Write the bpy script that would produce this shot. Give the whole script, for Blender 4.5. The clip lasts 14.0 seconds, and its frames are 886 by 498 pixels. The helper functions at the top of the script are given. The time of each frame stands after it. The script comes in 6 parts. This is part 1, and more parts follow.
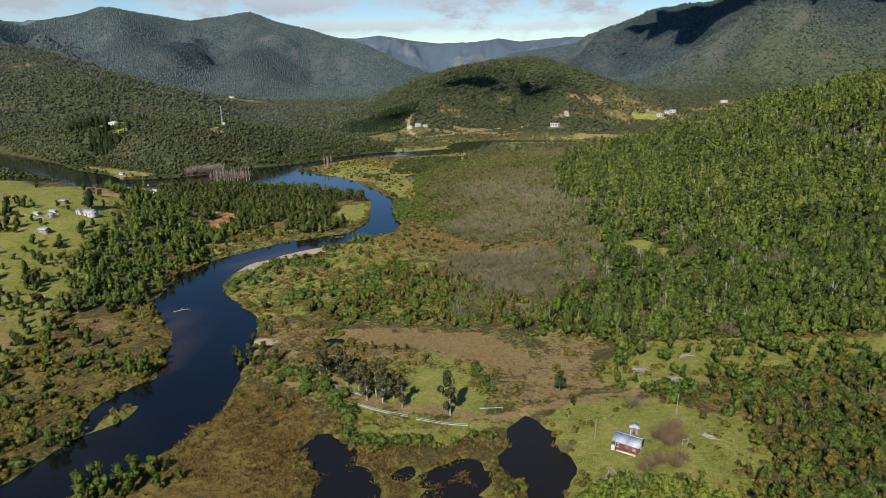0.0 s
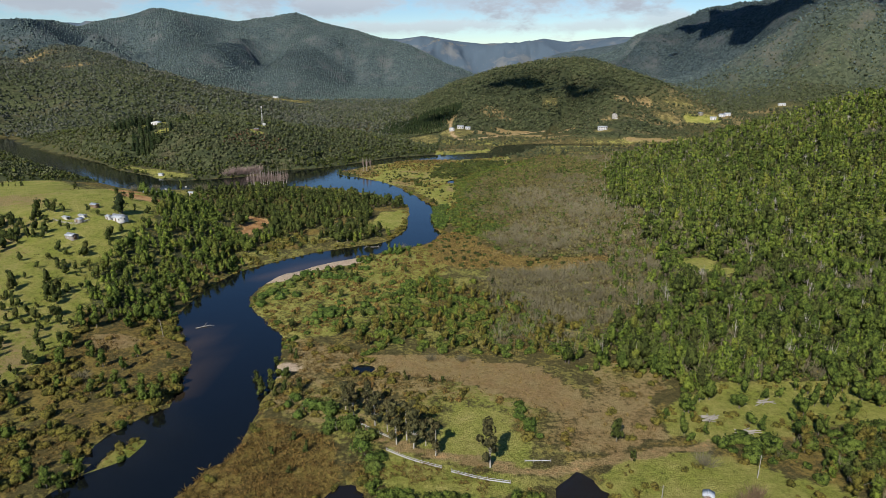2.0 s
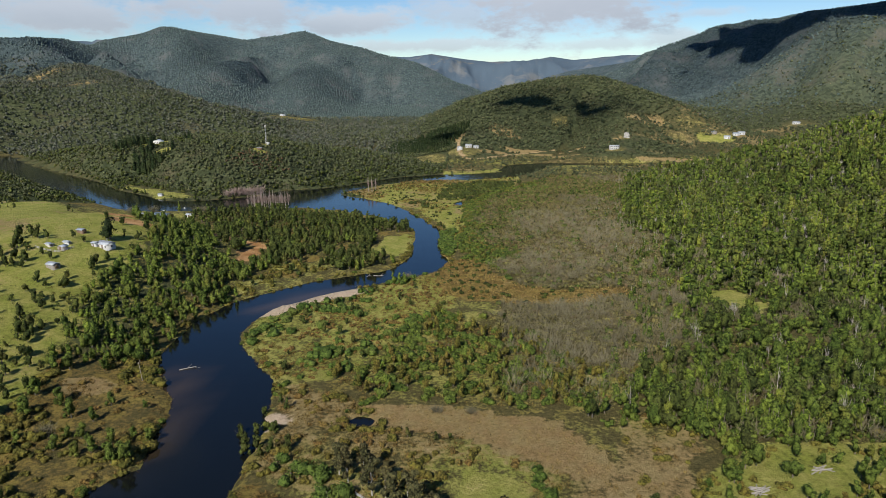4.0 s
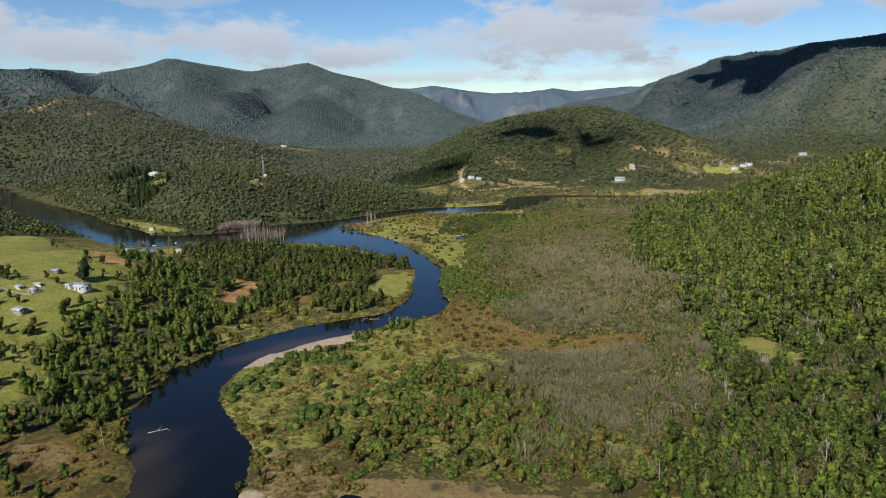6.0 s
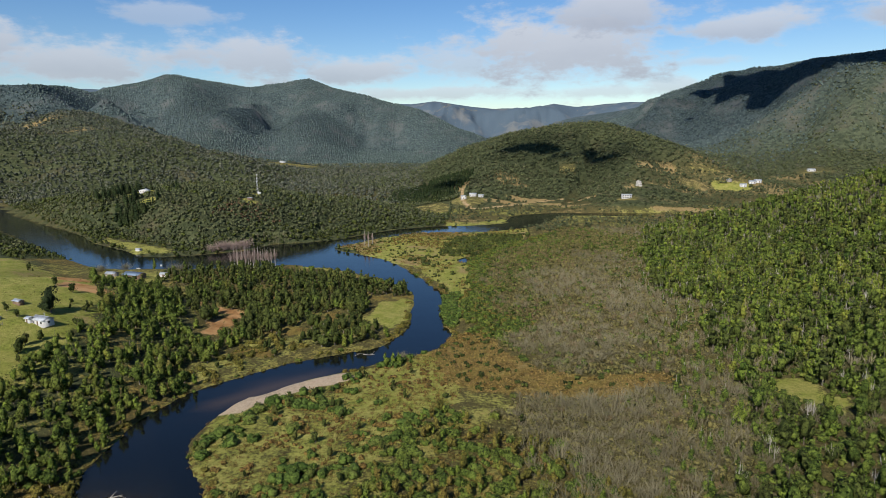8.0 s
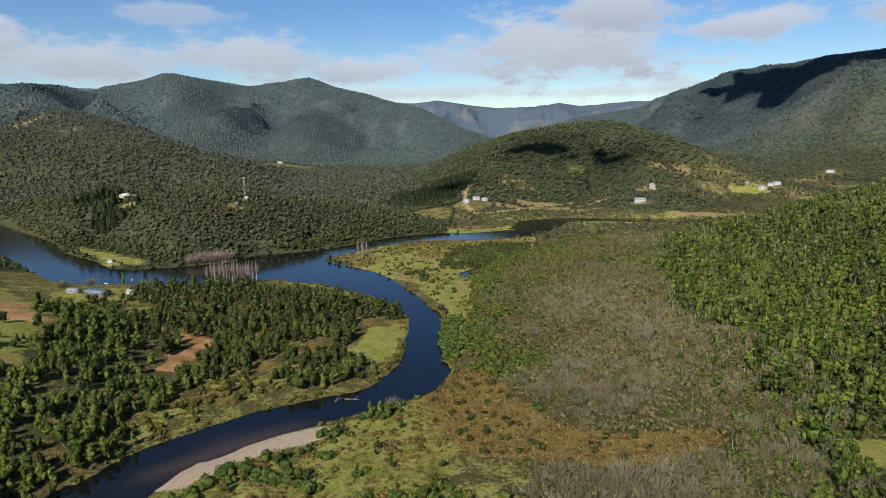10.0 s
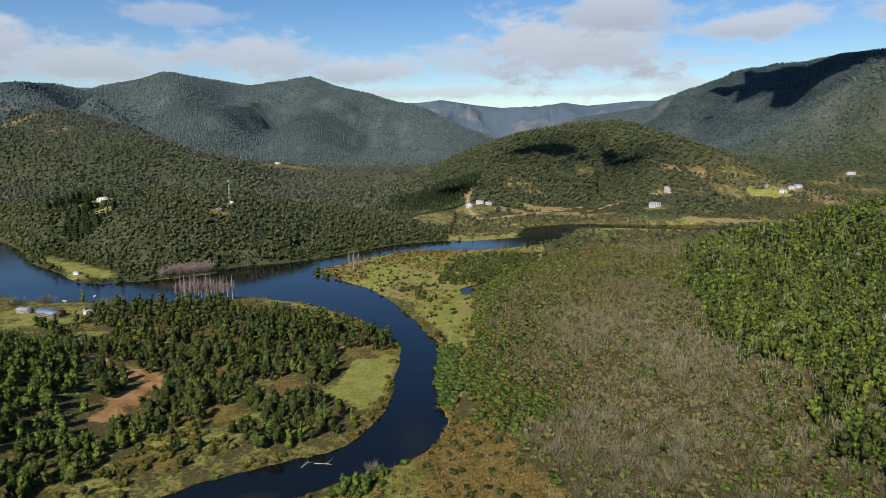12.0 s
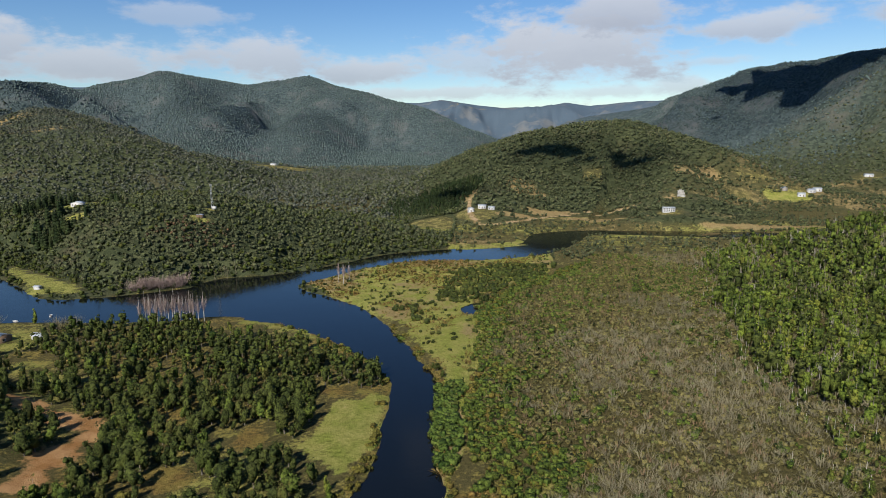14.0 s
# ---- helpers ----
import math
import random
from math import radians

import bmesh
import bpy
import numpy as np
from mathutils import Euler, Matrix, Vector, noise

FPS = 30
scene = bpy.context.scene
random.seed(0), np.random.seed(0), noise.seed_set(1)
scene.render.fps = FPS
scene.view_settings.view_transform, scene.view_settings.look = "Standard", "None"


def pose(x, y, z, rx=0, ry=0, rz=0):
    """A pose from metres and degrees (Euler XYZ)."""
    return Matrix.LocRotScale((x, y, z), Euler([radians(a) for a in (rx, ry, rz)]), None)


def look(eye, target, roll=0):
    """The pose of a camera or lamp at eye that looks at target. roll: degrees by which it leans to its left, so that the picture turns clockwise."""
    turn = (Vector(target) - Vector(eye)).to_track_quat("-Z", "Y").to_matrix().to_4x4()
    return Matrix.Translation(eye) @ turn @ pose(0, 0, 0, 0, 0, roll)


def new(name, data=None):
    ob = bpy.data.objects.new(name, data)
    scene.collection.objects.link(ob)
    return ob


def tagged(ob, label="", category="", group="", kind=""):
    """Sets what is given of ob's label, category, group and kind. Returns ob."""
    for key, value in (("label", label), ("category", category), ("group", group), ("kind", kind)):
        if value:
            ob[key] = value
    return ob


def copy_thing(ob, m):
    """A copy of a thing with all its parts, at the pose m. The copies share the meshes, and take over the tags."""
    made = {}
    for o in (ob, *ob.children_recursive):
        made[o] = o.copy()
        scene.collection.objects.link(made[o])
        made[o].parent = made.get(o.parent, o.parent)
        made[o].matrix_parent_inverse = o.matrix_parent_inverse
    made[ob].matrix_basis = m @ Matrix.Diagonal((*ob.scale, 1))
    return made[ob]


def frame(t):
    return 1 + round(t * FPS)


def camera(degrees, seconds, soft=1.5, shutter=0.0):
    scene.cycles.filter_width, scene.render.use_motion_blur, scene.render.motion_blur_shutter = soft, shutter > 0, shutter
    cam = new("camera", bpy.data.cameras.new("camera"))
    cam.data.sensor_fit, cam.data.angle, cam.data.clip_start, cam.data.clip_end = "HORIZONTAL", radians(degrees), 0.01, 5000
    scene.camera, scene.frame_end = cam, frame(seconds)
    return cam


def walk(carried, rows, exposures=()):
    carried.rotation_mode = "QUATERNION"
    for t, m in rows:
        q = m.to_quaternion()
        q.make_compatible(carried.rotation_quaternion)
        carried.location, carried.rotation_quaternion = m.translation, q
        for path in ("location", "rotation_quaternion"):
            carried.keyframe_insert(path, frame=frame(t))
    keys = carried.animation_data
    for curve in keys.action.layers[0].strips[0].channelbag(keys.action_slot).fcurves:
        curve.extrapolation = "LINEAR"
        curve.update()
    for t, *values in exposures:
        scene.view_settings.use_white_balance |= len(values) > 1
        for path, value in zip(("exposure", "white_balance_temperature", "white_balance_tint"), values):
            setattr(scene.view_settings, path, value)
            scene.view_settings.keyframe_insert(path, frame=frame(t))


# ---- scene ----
cam = camera(70.3, 14.0, soft=0.55)
METRES, EYE, TILT, LEAN, TURN = 244.5, 100.0, 0.6, 0.0, 0.0
ROWS = [
    (0.0, 0.0, 0.0, 0.0, -0.22, -16.72, 0.74),
    (0.5, -0.0005, 0.0256, 0.0001, 0.17, -16.72, 0.72),
    (1.0, -0.0011, 0.0504, 0.0004, 1.52, -16.69, 0.7),
    (1.5, -0.002, 0.0748, 0.0003, 2.93, -16.66, 0.68),
    (2.0, -0.0034, 0.0992, 0.0003, 3.59, -16.64, 0.65),
    (4.5, -0.0118, 0.2201, 0.0004, 4.33, -14.46, 0.64),
    (5.0, -0.013, 0.2447, 0.0004, 4.39, -13.77, 0.63),
    (5.5, -0.0143, 0.2691, 0.0005, 4.44, -13.11, 0.64),
    (6.0, -0.016, 0.2937, 0.0004, 4.48, -12.45, 0.66),
    (6.5, -0.018, 0.3182, 0.0004, 4.49, -11.82, 0.67),
    (7.0, -0.0204, 0.3427, 0.0002, 4.49, -11.2, 0.67),
    (7.5, -0.0218, 0.3665, -0.0002, 4.54, -11.09, 0.68),
    (8.0, -0.0248, 0.4121, -0.0001, 4.57, -11.09, 0.68),
    (10.5, -0.033, 0.6639, -0.0004, 4.95, -11.14, 0.73),
    (11.0, -0.0344, 0.7133, -0.0006, 5.03, -11.14, 0.72),
    (11.5, -0.0355, 0.7636, -0.0013, 5.18, -11.13, 0.7),
    (12.0, -0.0367, 0.815, -0.0036, 5.23, -11.13, 0.68),
    (12.5, -0.0392, 0.8635, -0.0043, 5.28, -11.13, 0.69),
    (13.0, -0.0426, 0.9102, -0.0052, 5.29, -11.1, 0.66),
    (13.5, -0.046, 0.9549, -0.0062, 5.33, -11.1, 0.66),
    (14.0, -0.0484, 0.9985, -0.0077, 5.33, -11.09, 0.66),
]
walk(cam, [(t, pose(0, 0, EYE, TILT, LEAN, TURN) @ pose(METRES * x, METRES * y, METRES * z, 90 + pitch, roll, yaw)) for t, x, y, z, yaw, pitch, roll in ROWS], [(0.0, 0.42), (14.0, 0.42)])


# ---- light ----
SUN_AZ, SUN_EL = radians(199.5), radians(40.0)      # compass bearing from +y, clockwise
TO_SUN = Vector((math.sin(SUN_AZ) * math.cos(SUN_EL), math.cos(SUN_AZ) * math.cos(SUN_EL), math.sin(SUN_EL)))
sun = new("sun", bpy.data.lights.new("sun", "SUN"))
sun.data.energy, sun.data.angle, sun.data.color = 5.0, radians(0.5), (1.0, 0.945, 0.865)
sun.matrix_world = look(TO_SUN * 400, (0, 0, 0))

world = bpy.data.worlds.new("sky")
scene.world = world
world.use_nodes = True


class Nodes:
    """Short hand for building a node tree."""

    def __init__(self, tree):
        self.tree = tree
        tree.nodes.clear()

    def add(self, kind):
        return self.tree.nodes.new(kind)

    def attribute(self, name):
        n, split = self.add("ShaderNodeAttribute"), self.add("ShaderNodeSeparateColor")
        n.attribute_name = name
        self.link(n.outputs[0], split.inputs[0])
        return split.outputs

    def link(self, a, b):
        self.tree.links.new(a, b)

    def value(self, socket, v):
        if isinstance(v, bpy.types.NodeSocket):
            self.link(v, socket)
        else:
            socket.default_value = v

    def math(self, op, a, b=0.0, c=0.0):
        n = self.add("ShaderNodeMath")
        n.operation = op
        for s, v in zip(n.inputs, (a, b, c)):
            self.value(s, v)
        return n.outputs[0]

    def mix(self, f, a, b, blend="MIX"):
        n = self.add("ShaderNodeMix")
        n.data_type, n.blend_type = "RGBA", blend
        self.value(n.inputs[0], f)
        for s, v in ((n.inputs[6], a), (n.inputs[7], b)):
            self.value(s, v if isinstance(v, bpy.types.NodeSocket) else (*v, 1.0))
        return n.outputs[2]

    def noise(self, vector, scale, detail=4.0, rough=0.55, distort=0.0):
        n = self.add("ShaderNodeTexNoise")
        self.link(vector, n.inputs["Vector"])
        n.inputs["Scale"].default_value, n.inputs["Detail"].default_value = scale, detail
        n.inputs["Roughness"].default_value, n.inputs["Distortion"].default_value = rough, distort
        return n.outputs[0]

    def step(self, v, low, high):
        n = self.add("ShaderNodeMapRange")
        n.interpolation_type = "SMOOTHSTEP"
        self.value(n.inputs[0], v)
        n.inputs[1].default_value, n.inputs[2].default_value = min(low, high), max(low, high)
        if low > high:
            n.inputs[3].default_value, n.inputs[4].default_value = 1.0, 0.0
        return n.outputs[0]


CLOUDS = [(-0.677, 0.101, 0.168, 0.0414, 0.9), (-0.509, 0.167, 0.101, 0.0184, 0.5), (-0.394, 0.112, 0.123, 0.0460, 0.9), (-0.196, 0.095, 0.112, 0.0276, 0.9), (-0.047, 0.105, 0.090, 0.0414, 0.7),
          (0.098, 0.120, 0.213, 0.0759, 1.0), (0.179, 0.172, 0.168, 0.0460, 0.95), (0.366, 0.139, 0.146, 0.0253, 0.9), (0.314, 0.095, 0.056, 0.0103, 0.6), (-0.091, 0.060, 0.213, 0.0138, 0.7),
          (0.167, 0.058, 0.157, 0.0138, 0.6), (0.275, 0.062, 0.078, 0.0172, 0.7), (-0.95, 0.12, 0.179, 0.0460, 0.9), (0.75, 0.15, 0.224, 0.0460, 0.9)]   # bearing, rise, half breadth, half height, density


def build_sky():
    k = Nodes(world.node_tree)
    out = k.add("ShaderNodeOutputWorld")
    sky = k.add("ShaderNodeTexSky")
    sky.sky_type, sky.sun_disc, sky.sun_elevation, sky.sun_rotation = "NISHITA", False, SUN_EL, SUN_AZ
    sky.air_density, sky.dust_density, sky.ozone_density = 1.0, 0.0, 4.0
    clear = k.add("ShaderNodeBackground")
    deep = k.add("ShaderNodeHueSaturation")
    deep.inputs["Hue"].default_value, deep.inputs["Saturation"].default_value = 0.507, 1.22
    k.link(sky.outputs[0], deep.inputs["Color"])
    k.link(deep.outputs[0], clear.inputs[0])
    clear.inputs[1].default_value = 0.079
    coord = k.add("ShaderNodeTexCoord").outputs["Generated"]
    split = k.add("ShaderNodeSeparateXYZ")
    k.link(coord, split.inputs[0])
    x, y, z = split.outputs
    bearing = k.math("ARCTAN2", x, y)
    rise = k.math("DIVIDE", z, k.math("SQRT", k.math("ADD", k.math("MULTIPLY", x, x), k.math("MULTIPLY", y, y))))
    flat = k.add("ShaderNodeCombineXYZ")
    k.link(k.math("MULTIPLY", bearing, 1.0), flat.inputs[0])
    k.link(k.math("MULTIPLY", rise, 2.2), flat.inputs[1])
    coarse, fine = k.noise(flat.outputs[0], 9.0, 6.0, 0.6), k.noise(flat.outputs[0], 26.0, 4.0, 0.6)
    rag = k.math("ADD", k.math("MULTIPLY", k.math("SUBTRACT", coarse, 0.5), 2.4), k.math("MULTIPLY", k.math("SUBTRACT", fine, 0.5), 1.0))
    cover, under = None, None
    for u, v, a, b, d in CLOUDS:
        du = k.math("DIVIDE", k.math("SUBTRACT", bearing, math.atan(u)), a)
        dv = k.math("DIVIDE", k.math("SUBTRACT", rise, v), b)
        far = k.math("SQRT", k.math("ADD", k.math("MULTIPLY", du, du), k.math("MULTIPLY", dv, dv)))
        c = k.math("MULTIPLY", k.step(k.math("SUBTRACT", k.math("ADD", rag, 0.85), far), -0.15, 0.5), d)
        low = k.math("MULTIPLY", c, k.step(dv, 0.9, -0.7))
        cover = c if cover is None else k.math("MAXIMUM", cover, c)
        under = low if under is None else k.math("MAXIMUM", under, low)
    # the rest of the sky, overhead and behind
    dome = k.noise(coord, 3.2, 6.0, 0.6)
    cover = k.math("MAXIMUM", cover, k.math("MULTIPLY", k.step(dome, 0.56, 0.66), k.math("MULTIPLY", k.step(rise, 0.22, 0.4), 0.4)))
    lit = k.mix(k.math("MULTIPLY", under, k.math("ADD", 0.4, k.math("MULTIPLY", coarse, 0.8))), (0.72, 0.74, 0.79), (0.44, 0.46, 0.53))
    cloud = k.add("ShaderNodeBackground")
    k.link(lit, cloud.inputs[0])
    cloud.inputs[1].default_value = 0.70
    both = k.add("ShaderNodeMixShader")
    k.link(k.math("MULTIPLY", cover, 0.86), both.inputs[0])
    k.link(clear.outputs[0], both.inputs[1])
    k.link(cloud.outputs[0], both.inputs[2])
    k.link(both.outputs[0], out.inputs[0])


build_sky()

# ---- the lie of the land ----
TABLE = np.random.default_rng(3).random((256, 256))


def vnoise(x, y):
    """Smooth value noise, 0 to 1, on unit cells."""
    xi, yi = np.floor(x).astype(int), np.floor(y).astype(int)
    u, v = x - xi, y - yi
    u, v = u * u * (3 - 2 * u), v * v * (3 - 2 * v)
    a, b = TABLE[xi % 256, yi % 256], TABLE[(xi + 1) % 256, yi % 256]
    c, d = TABLE[xi % 256, (yi + 1) % 256], TABLE[(xi + 1) % 256, (yi + 1) % 256]
    return (a * (1 - u) + b * u) * (1 - v) + (c * (1 - u) + d * u) * v


def fbm(x, y, size, octaves=4):
    """Fractal noise about 0, from -1 to 1, with features of that many metres."""
    total, amp, norm = 0.0, 1.0, 0.0
    for k in range(octaves):
        total = total + amp * (vnoise(x / size + 17.3 * k, y / size - 9.1 * k) * 2 - 1)
        norm, amp, size = norm + amp, amp * 0.5, size * 0.5
    return total / norm


def smooth(v, a, b):
    t = np.clip((v - a) / (b - a), 0, 1)
    return t * t * (3 - 2 * t)


def along(x, y, line):
    """Distance to a polyline and the other columns of it at the nearest place."""
    line = np.array(line, float)
    best, rest = np.full(x.shape, 1e9), np.zeros(x.shape + (line.shape[1] - 2,))
    for p, q in zip(line[:-1], line[1:]):
        d = q[:2] - p[:2]
        t = np.clip(((x - p[0]) * d[0] + (y - p[1]) * d[1]) / (d @ d), 0, 1)
        far = np.hypot(x - p[0] - t * d[0], y - p[1] - t * d[1])
        nearer = far < best
        best = np.where(nearer, far, best)
        rest = np.where(nearer[..., None], p[2:] + t[..., None] * (q[2:] - p[2:]), rest)
    return best, rest


def curve(points, n=10):
    """Catmull-Rom through the points."""
    p = np.array(points, float)
    p = np.vstack([2 * p[0] - p[1], p, 2 * p[-1] - p[-2]])
    out = []
    for i in range(1, len(p) - 2):
        for t in np.arange(n) / n:
            a, b, c, d = p[i - 1:i + 3]
            out.append(0.5 * (2 * b + (c - a) * t + (2 * a - 5 * b + 4 * c - d) * t * t + (3 * b - a - 3 * c + d) * t ** 3))
    return np.array(out + [p[-2]])


def inside(x, y, polygon):
    hit = np.zeros(x.shape, bool)
    n = len(polygon)
    for i in range(n):
        (x0, y0), (x1, y1) = polygon[i], polygon[(i + 1) % n]
        if y0 != y1:
            hit ^= ((y0 > y) != (y1 > y)) & (x < (x1 - x0) * (y - y0) / (y1 - y0) + x0)
    return hit


# river: centre line and half width
RIVER = curve([(-210, -560, 14), (-175, -200, 13), (-135, 40, 12), (-114, 110, 10), (-102, 135, 9.8), (-96, 145, 11.5), (-90, 157, 14), (-89, 169, 19), (-85.5, 181, 17), (-82.5, 190, 13.5), (-84, 203, 14.5), (-90, 226, 16), (-96, 243, 16), (-112, 262, 15),
               (-119, 285, 12), (-119, 308, 12.5), (-112, 328, 12), (-97, 345, 11), (-79, 361, 11), (-58, 376, 9), (-43, 396, 13), (-42, 425, 9.5), (-45, 455, 8.5),
               (-47, 485, 8.5), (-60, 512, 11), (-83, 545, 17), (-118, 582, 26), (-162, 606, 36)])
WEST_ARM = curve([(-172, 615, 36), (-210, 598, 38), (-258, 582, 27), (-305, 580, 24), (-345, 607, 22), (-408, 655, 22), (-470, 712, 26),
                  (-560, 783, 28), (-670, 865, 40), (-780, 960, 50)])
EAST_ARM = curve([(-185, 640, 34), (-160, 665, 20), (-140, 690, 14), (-122, 716, 14), (-98, 742, 18), (-68, 756, 22), (-28, 768, 28), (8, 786, 26), (28, 812, 22), (40, 850, 26), (62, 874, 18),
                  (95, 882, 12), (165, 873, 17), (231, 868, 20), (300, 858, 17), (420, 825, 15), (560, 800, 15)], 6)
# ponds: centre, radii
PONDS = [(23, 146, 7.5, 16), (2, 134, 9, 9), (-12, 139, 5, 5), (-31, 147, 8, 9), (-24, 133, 9, 9), (-44, 221, 4.5, 4), (-29, 596, 6, 7)]
# grassy islets: centre, half length, half width, turn
ISLETS = [(-98.8, 168.5, 8.5, 3.4, 1.1), (-137, 556, 15, 4.5, -0.65), (-100, 537, 20, 1.6, -0.65), (-168, 567, 16, 6, 0.1), (-186, 555, 22, 5, 0.3), (-20, 797, 38, 6, 0.4), (5, 137, 2.2, 1.2, 0.3), (-4, 132, 2.4, 1.2, 0), (9, 131, 2.0, 1.3, 0.9)]


def shore(x, y):
    """Metres from the water's edge, negative in the water."""
    wob = 2.4 * fbm(x, y, 17, 4)
    best = np.full(x.shape, 1e9)
    for line in (RIVER, WEST_ARM, EAST_ARM):
        d, w = along(x, y, line)
        best = np.minimum(best, d - w[..., 0])
    for cx, cy, rx, ry in PONDS:
        best = np.minimum(best, (np.hypot((x - cx) / rx, (y - cy) / ry) - 1) * min(rx, ry) + 6.0 * fbm(x, y, 13, 4))
    best = best + wob
    for cx, cy, a, b, r in ISLETS:
        c, q = math.cos(r), math.sin(r)
        u, v = ((x - cx) * c + (y - cy) * q) / a, (-(x - cx) * q + (y - cy) * c) / b
        best = np.maximum(best, (1 - np.hypot(u, v)) * b + 0.5 * fbm(x, y, 5, 2))
    return best


# ridges: x, y, height, breadth
RIDGES = [
    # low hill with the pasture
    ([(-350, 120, 8, 135), (-300, 220, 14, 135), (-290, 285, 20, 132), (-294, 335, 28, 130), (-300, 365, 29, 126), (-322, 395, 24, 92), (-352, 440, 18, 66), (-385, 510, 10, 55)], 5),
    # hill with the mast
    ([(-640, 860, 14, 160), (-479, 850, 32, 165), (-383, 850, 39, 165), (-290, 795, 41, 130), (-193, 830, 22, 100), (-117, 815, 10, 70), (-86, 800, 4, 40)], 2.5),
    # wooded slope to the east
    ([(640, 200, 130, 275), (560, 400, 115, 250), (480, 560, 97, 215), (430, 650, 82, 180), (400, 700, 68, 165), (370, 735, 56, 150), (340, 765, 40, 130), (310, 790, 28, 110), (275, 815, 15, 90), (240, 840, 5, 80)], 2.0),
    # round hill in the middle
    ([(-230, 1240, 10, 120), (-150, 1255, 30, 150), (-52, 1280, 72, 200), (42, 1310, 99, 215), (127, 1330, 112, 220), (196, 1334, 114, 215), (271, 1270, 86, 180), (346, 1190, 50, 130), (411, 1130, 17, 90)], 2.0),
    ([(188, 1300, 106, 95), (206, 1190, 80, 82), (214, 1090, 50, 70), (205, 1000, 26, 60), (168, 930, 12, 52)], 1.7),
    ([(-10, 1120, 52, 90), (-34, 965, 13, 60)], 2.0),
    ([(-760, 1700, 44, 130), (-537, 1661, 31, 100), (-420, 1640, 18, 80)], 2.0),
    # brown hill behind the mast
    ([(-1250, 1150, 110, 300), (-1027, 1450, 117, 260), (-1039, 1600, 165, 260), (-914, 1500, 122, 240), (-702, 1400, 94, 230), (-593, 1400, 64, 200), (-548, 1500, 36, 160), (-405, 1500, 14, 120)], 2.0),
    # mountains, west
    ([(-2300, 1500, 280, 600), (-1737, 1900, 258, 520), (-1501, 2100, 264, 450), (-1454, 2200, 265, 420), (-1400, 2400, 225, 400)], 1.6),
    ([(-1419, 2450, 286, 420), (-1283, 2570, 327, 470), (-1206, 2650, 323, 470), (-1074, 2850, 300, 470), (-990, 2900, 318, 470), (-823, 2900, 327, 450), (-756, 2880, 305, 450),
      (-576, 2850, 265, 430), (-448, 2811, 226, 400), (-314, 2700, 192, 300), (-167, 2550, 114, 220)], 1.6),
    ([(-823, 2900, 320, 250), (-700, 2500, 190, 230), (-640, 2150, 90, 180)], 1.7),
    ([(-1283, 2570, 320, 250), (-1020, 2250, 200, 260), (-860, 1950, 95, 220)], 1.7),
    # mountains, east
    ([(430, 3500, 172, 330), (600, 3300, 194, 340), (751, 3100, 216, 380), (829, 2900, 252, 420), (905, 2800, 286, 450), (1000, 2600, 310, 480), (1058, 2400, 325, 540), (1125, 2300, 329, 580), (1184, 2200, 331, 570), (1500, 1900, 340, 560),
      (1900, 1500, 330, 560)], 1.9),
    ([(996, 2400, 250, 300), (760, 1900, 90, 260), (640, 1600, 30, 200)], 1.7),
]
# farthest range
FAR_RIDGES = [([(-4000, 3600, 420, 700), (-2724, 4300, 417, 700), (-1500, 4450, 330, 600), (-553, 4400, 290, 500), (-401, 4400, 307, 500), (-174, 4400, 270, 500), (-24, 4400, 253, 450), (243, 4500, 257, 450),
               (393, 4500, 285, 450), (545, 4500, 260, 450), (823, 4400, 281, 500), (1120, 4300, 283, 500), (2500, 4000, 330, 600)], 1.5)]


def height(x, y):
    total = np.zeros(x.shape)
    gully = fbm(x + 310, y, 420, 4) * 40 - np.abs(fbm(x, y + 90, 260, 4)) * 78 + 14
    spurs = (0.62 - 2.2 * np.abs(fbm(x + 60 * fbm(x, y, 300, 2), y + 500, 620, 5))) * 105
    for line, power in RIDGES + FAR_RIDGES:
        d, zw = along(x, y, line)
        h = zw[..., 0] * np.exp(-(d / zw[..., 1]) ** power)
        big = np.clip(zw[..., 0] / 110, 0.08, 1.7)
        h = h + big * gully * smooth(d, 15, 240) * smooth(h, 4, 70)
        h = h + spurs * smooth(zw[..., 0], 130, 220) * smooth(d, 30, 330) * smooth(h, 25, 140)
        total = total + np.maximum(h, 0) ** 14
    total = total ** (1 / 14)
    total = total * (0.04 + 0.96 * smooth(along(x, y, [(-400, 700), (-345, 650), (-292, 614)])[0], 12, 60))
    s = shore(x, y)
    bank = np.where(s < 0, -0.25 + np.maximum(s * 0.35, -1.6), np.minimum(s * 0.22, 0.9)) + np.where(s > 0, 0.35 * (fbm(x, y, 30, 3) + 0.6) * smooth(s, 1, 12), 0)
    plain = 0.018 * np.maximum(y - 930, 0) * smooth(s, 0, 60)
    return bank + np.maximum(total, plain) * smooth(s, 0, 25)


def line_grid(low, mid_low, mid_high, high, fine, mid, coarse, core):
    """Coordinates at fine steps in the core, at middle steps round it, widening to coarse ones beyond."""
    out = list(np.arange(core[0], core[1] + 0.1, fine))
    for sign, middle, end in ((1, mid_high, high), (-1, mid_low, low)):
        p, s, side = out[-1] if sign > 0 else out[0], fine, []
        while sign * (end - p) > 0:
            s = min(s * 1.15, mid if sign * (middle - p) > 0 else coarse)
            p += sign * s
            side.append(p)
        out = out + side if sign > 0 else side[::-1] + out
    return np.array(out)


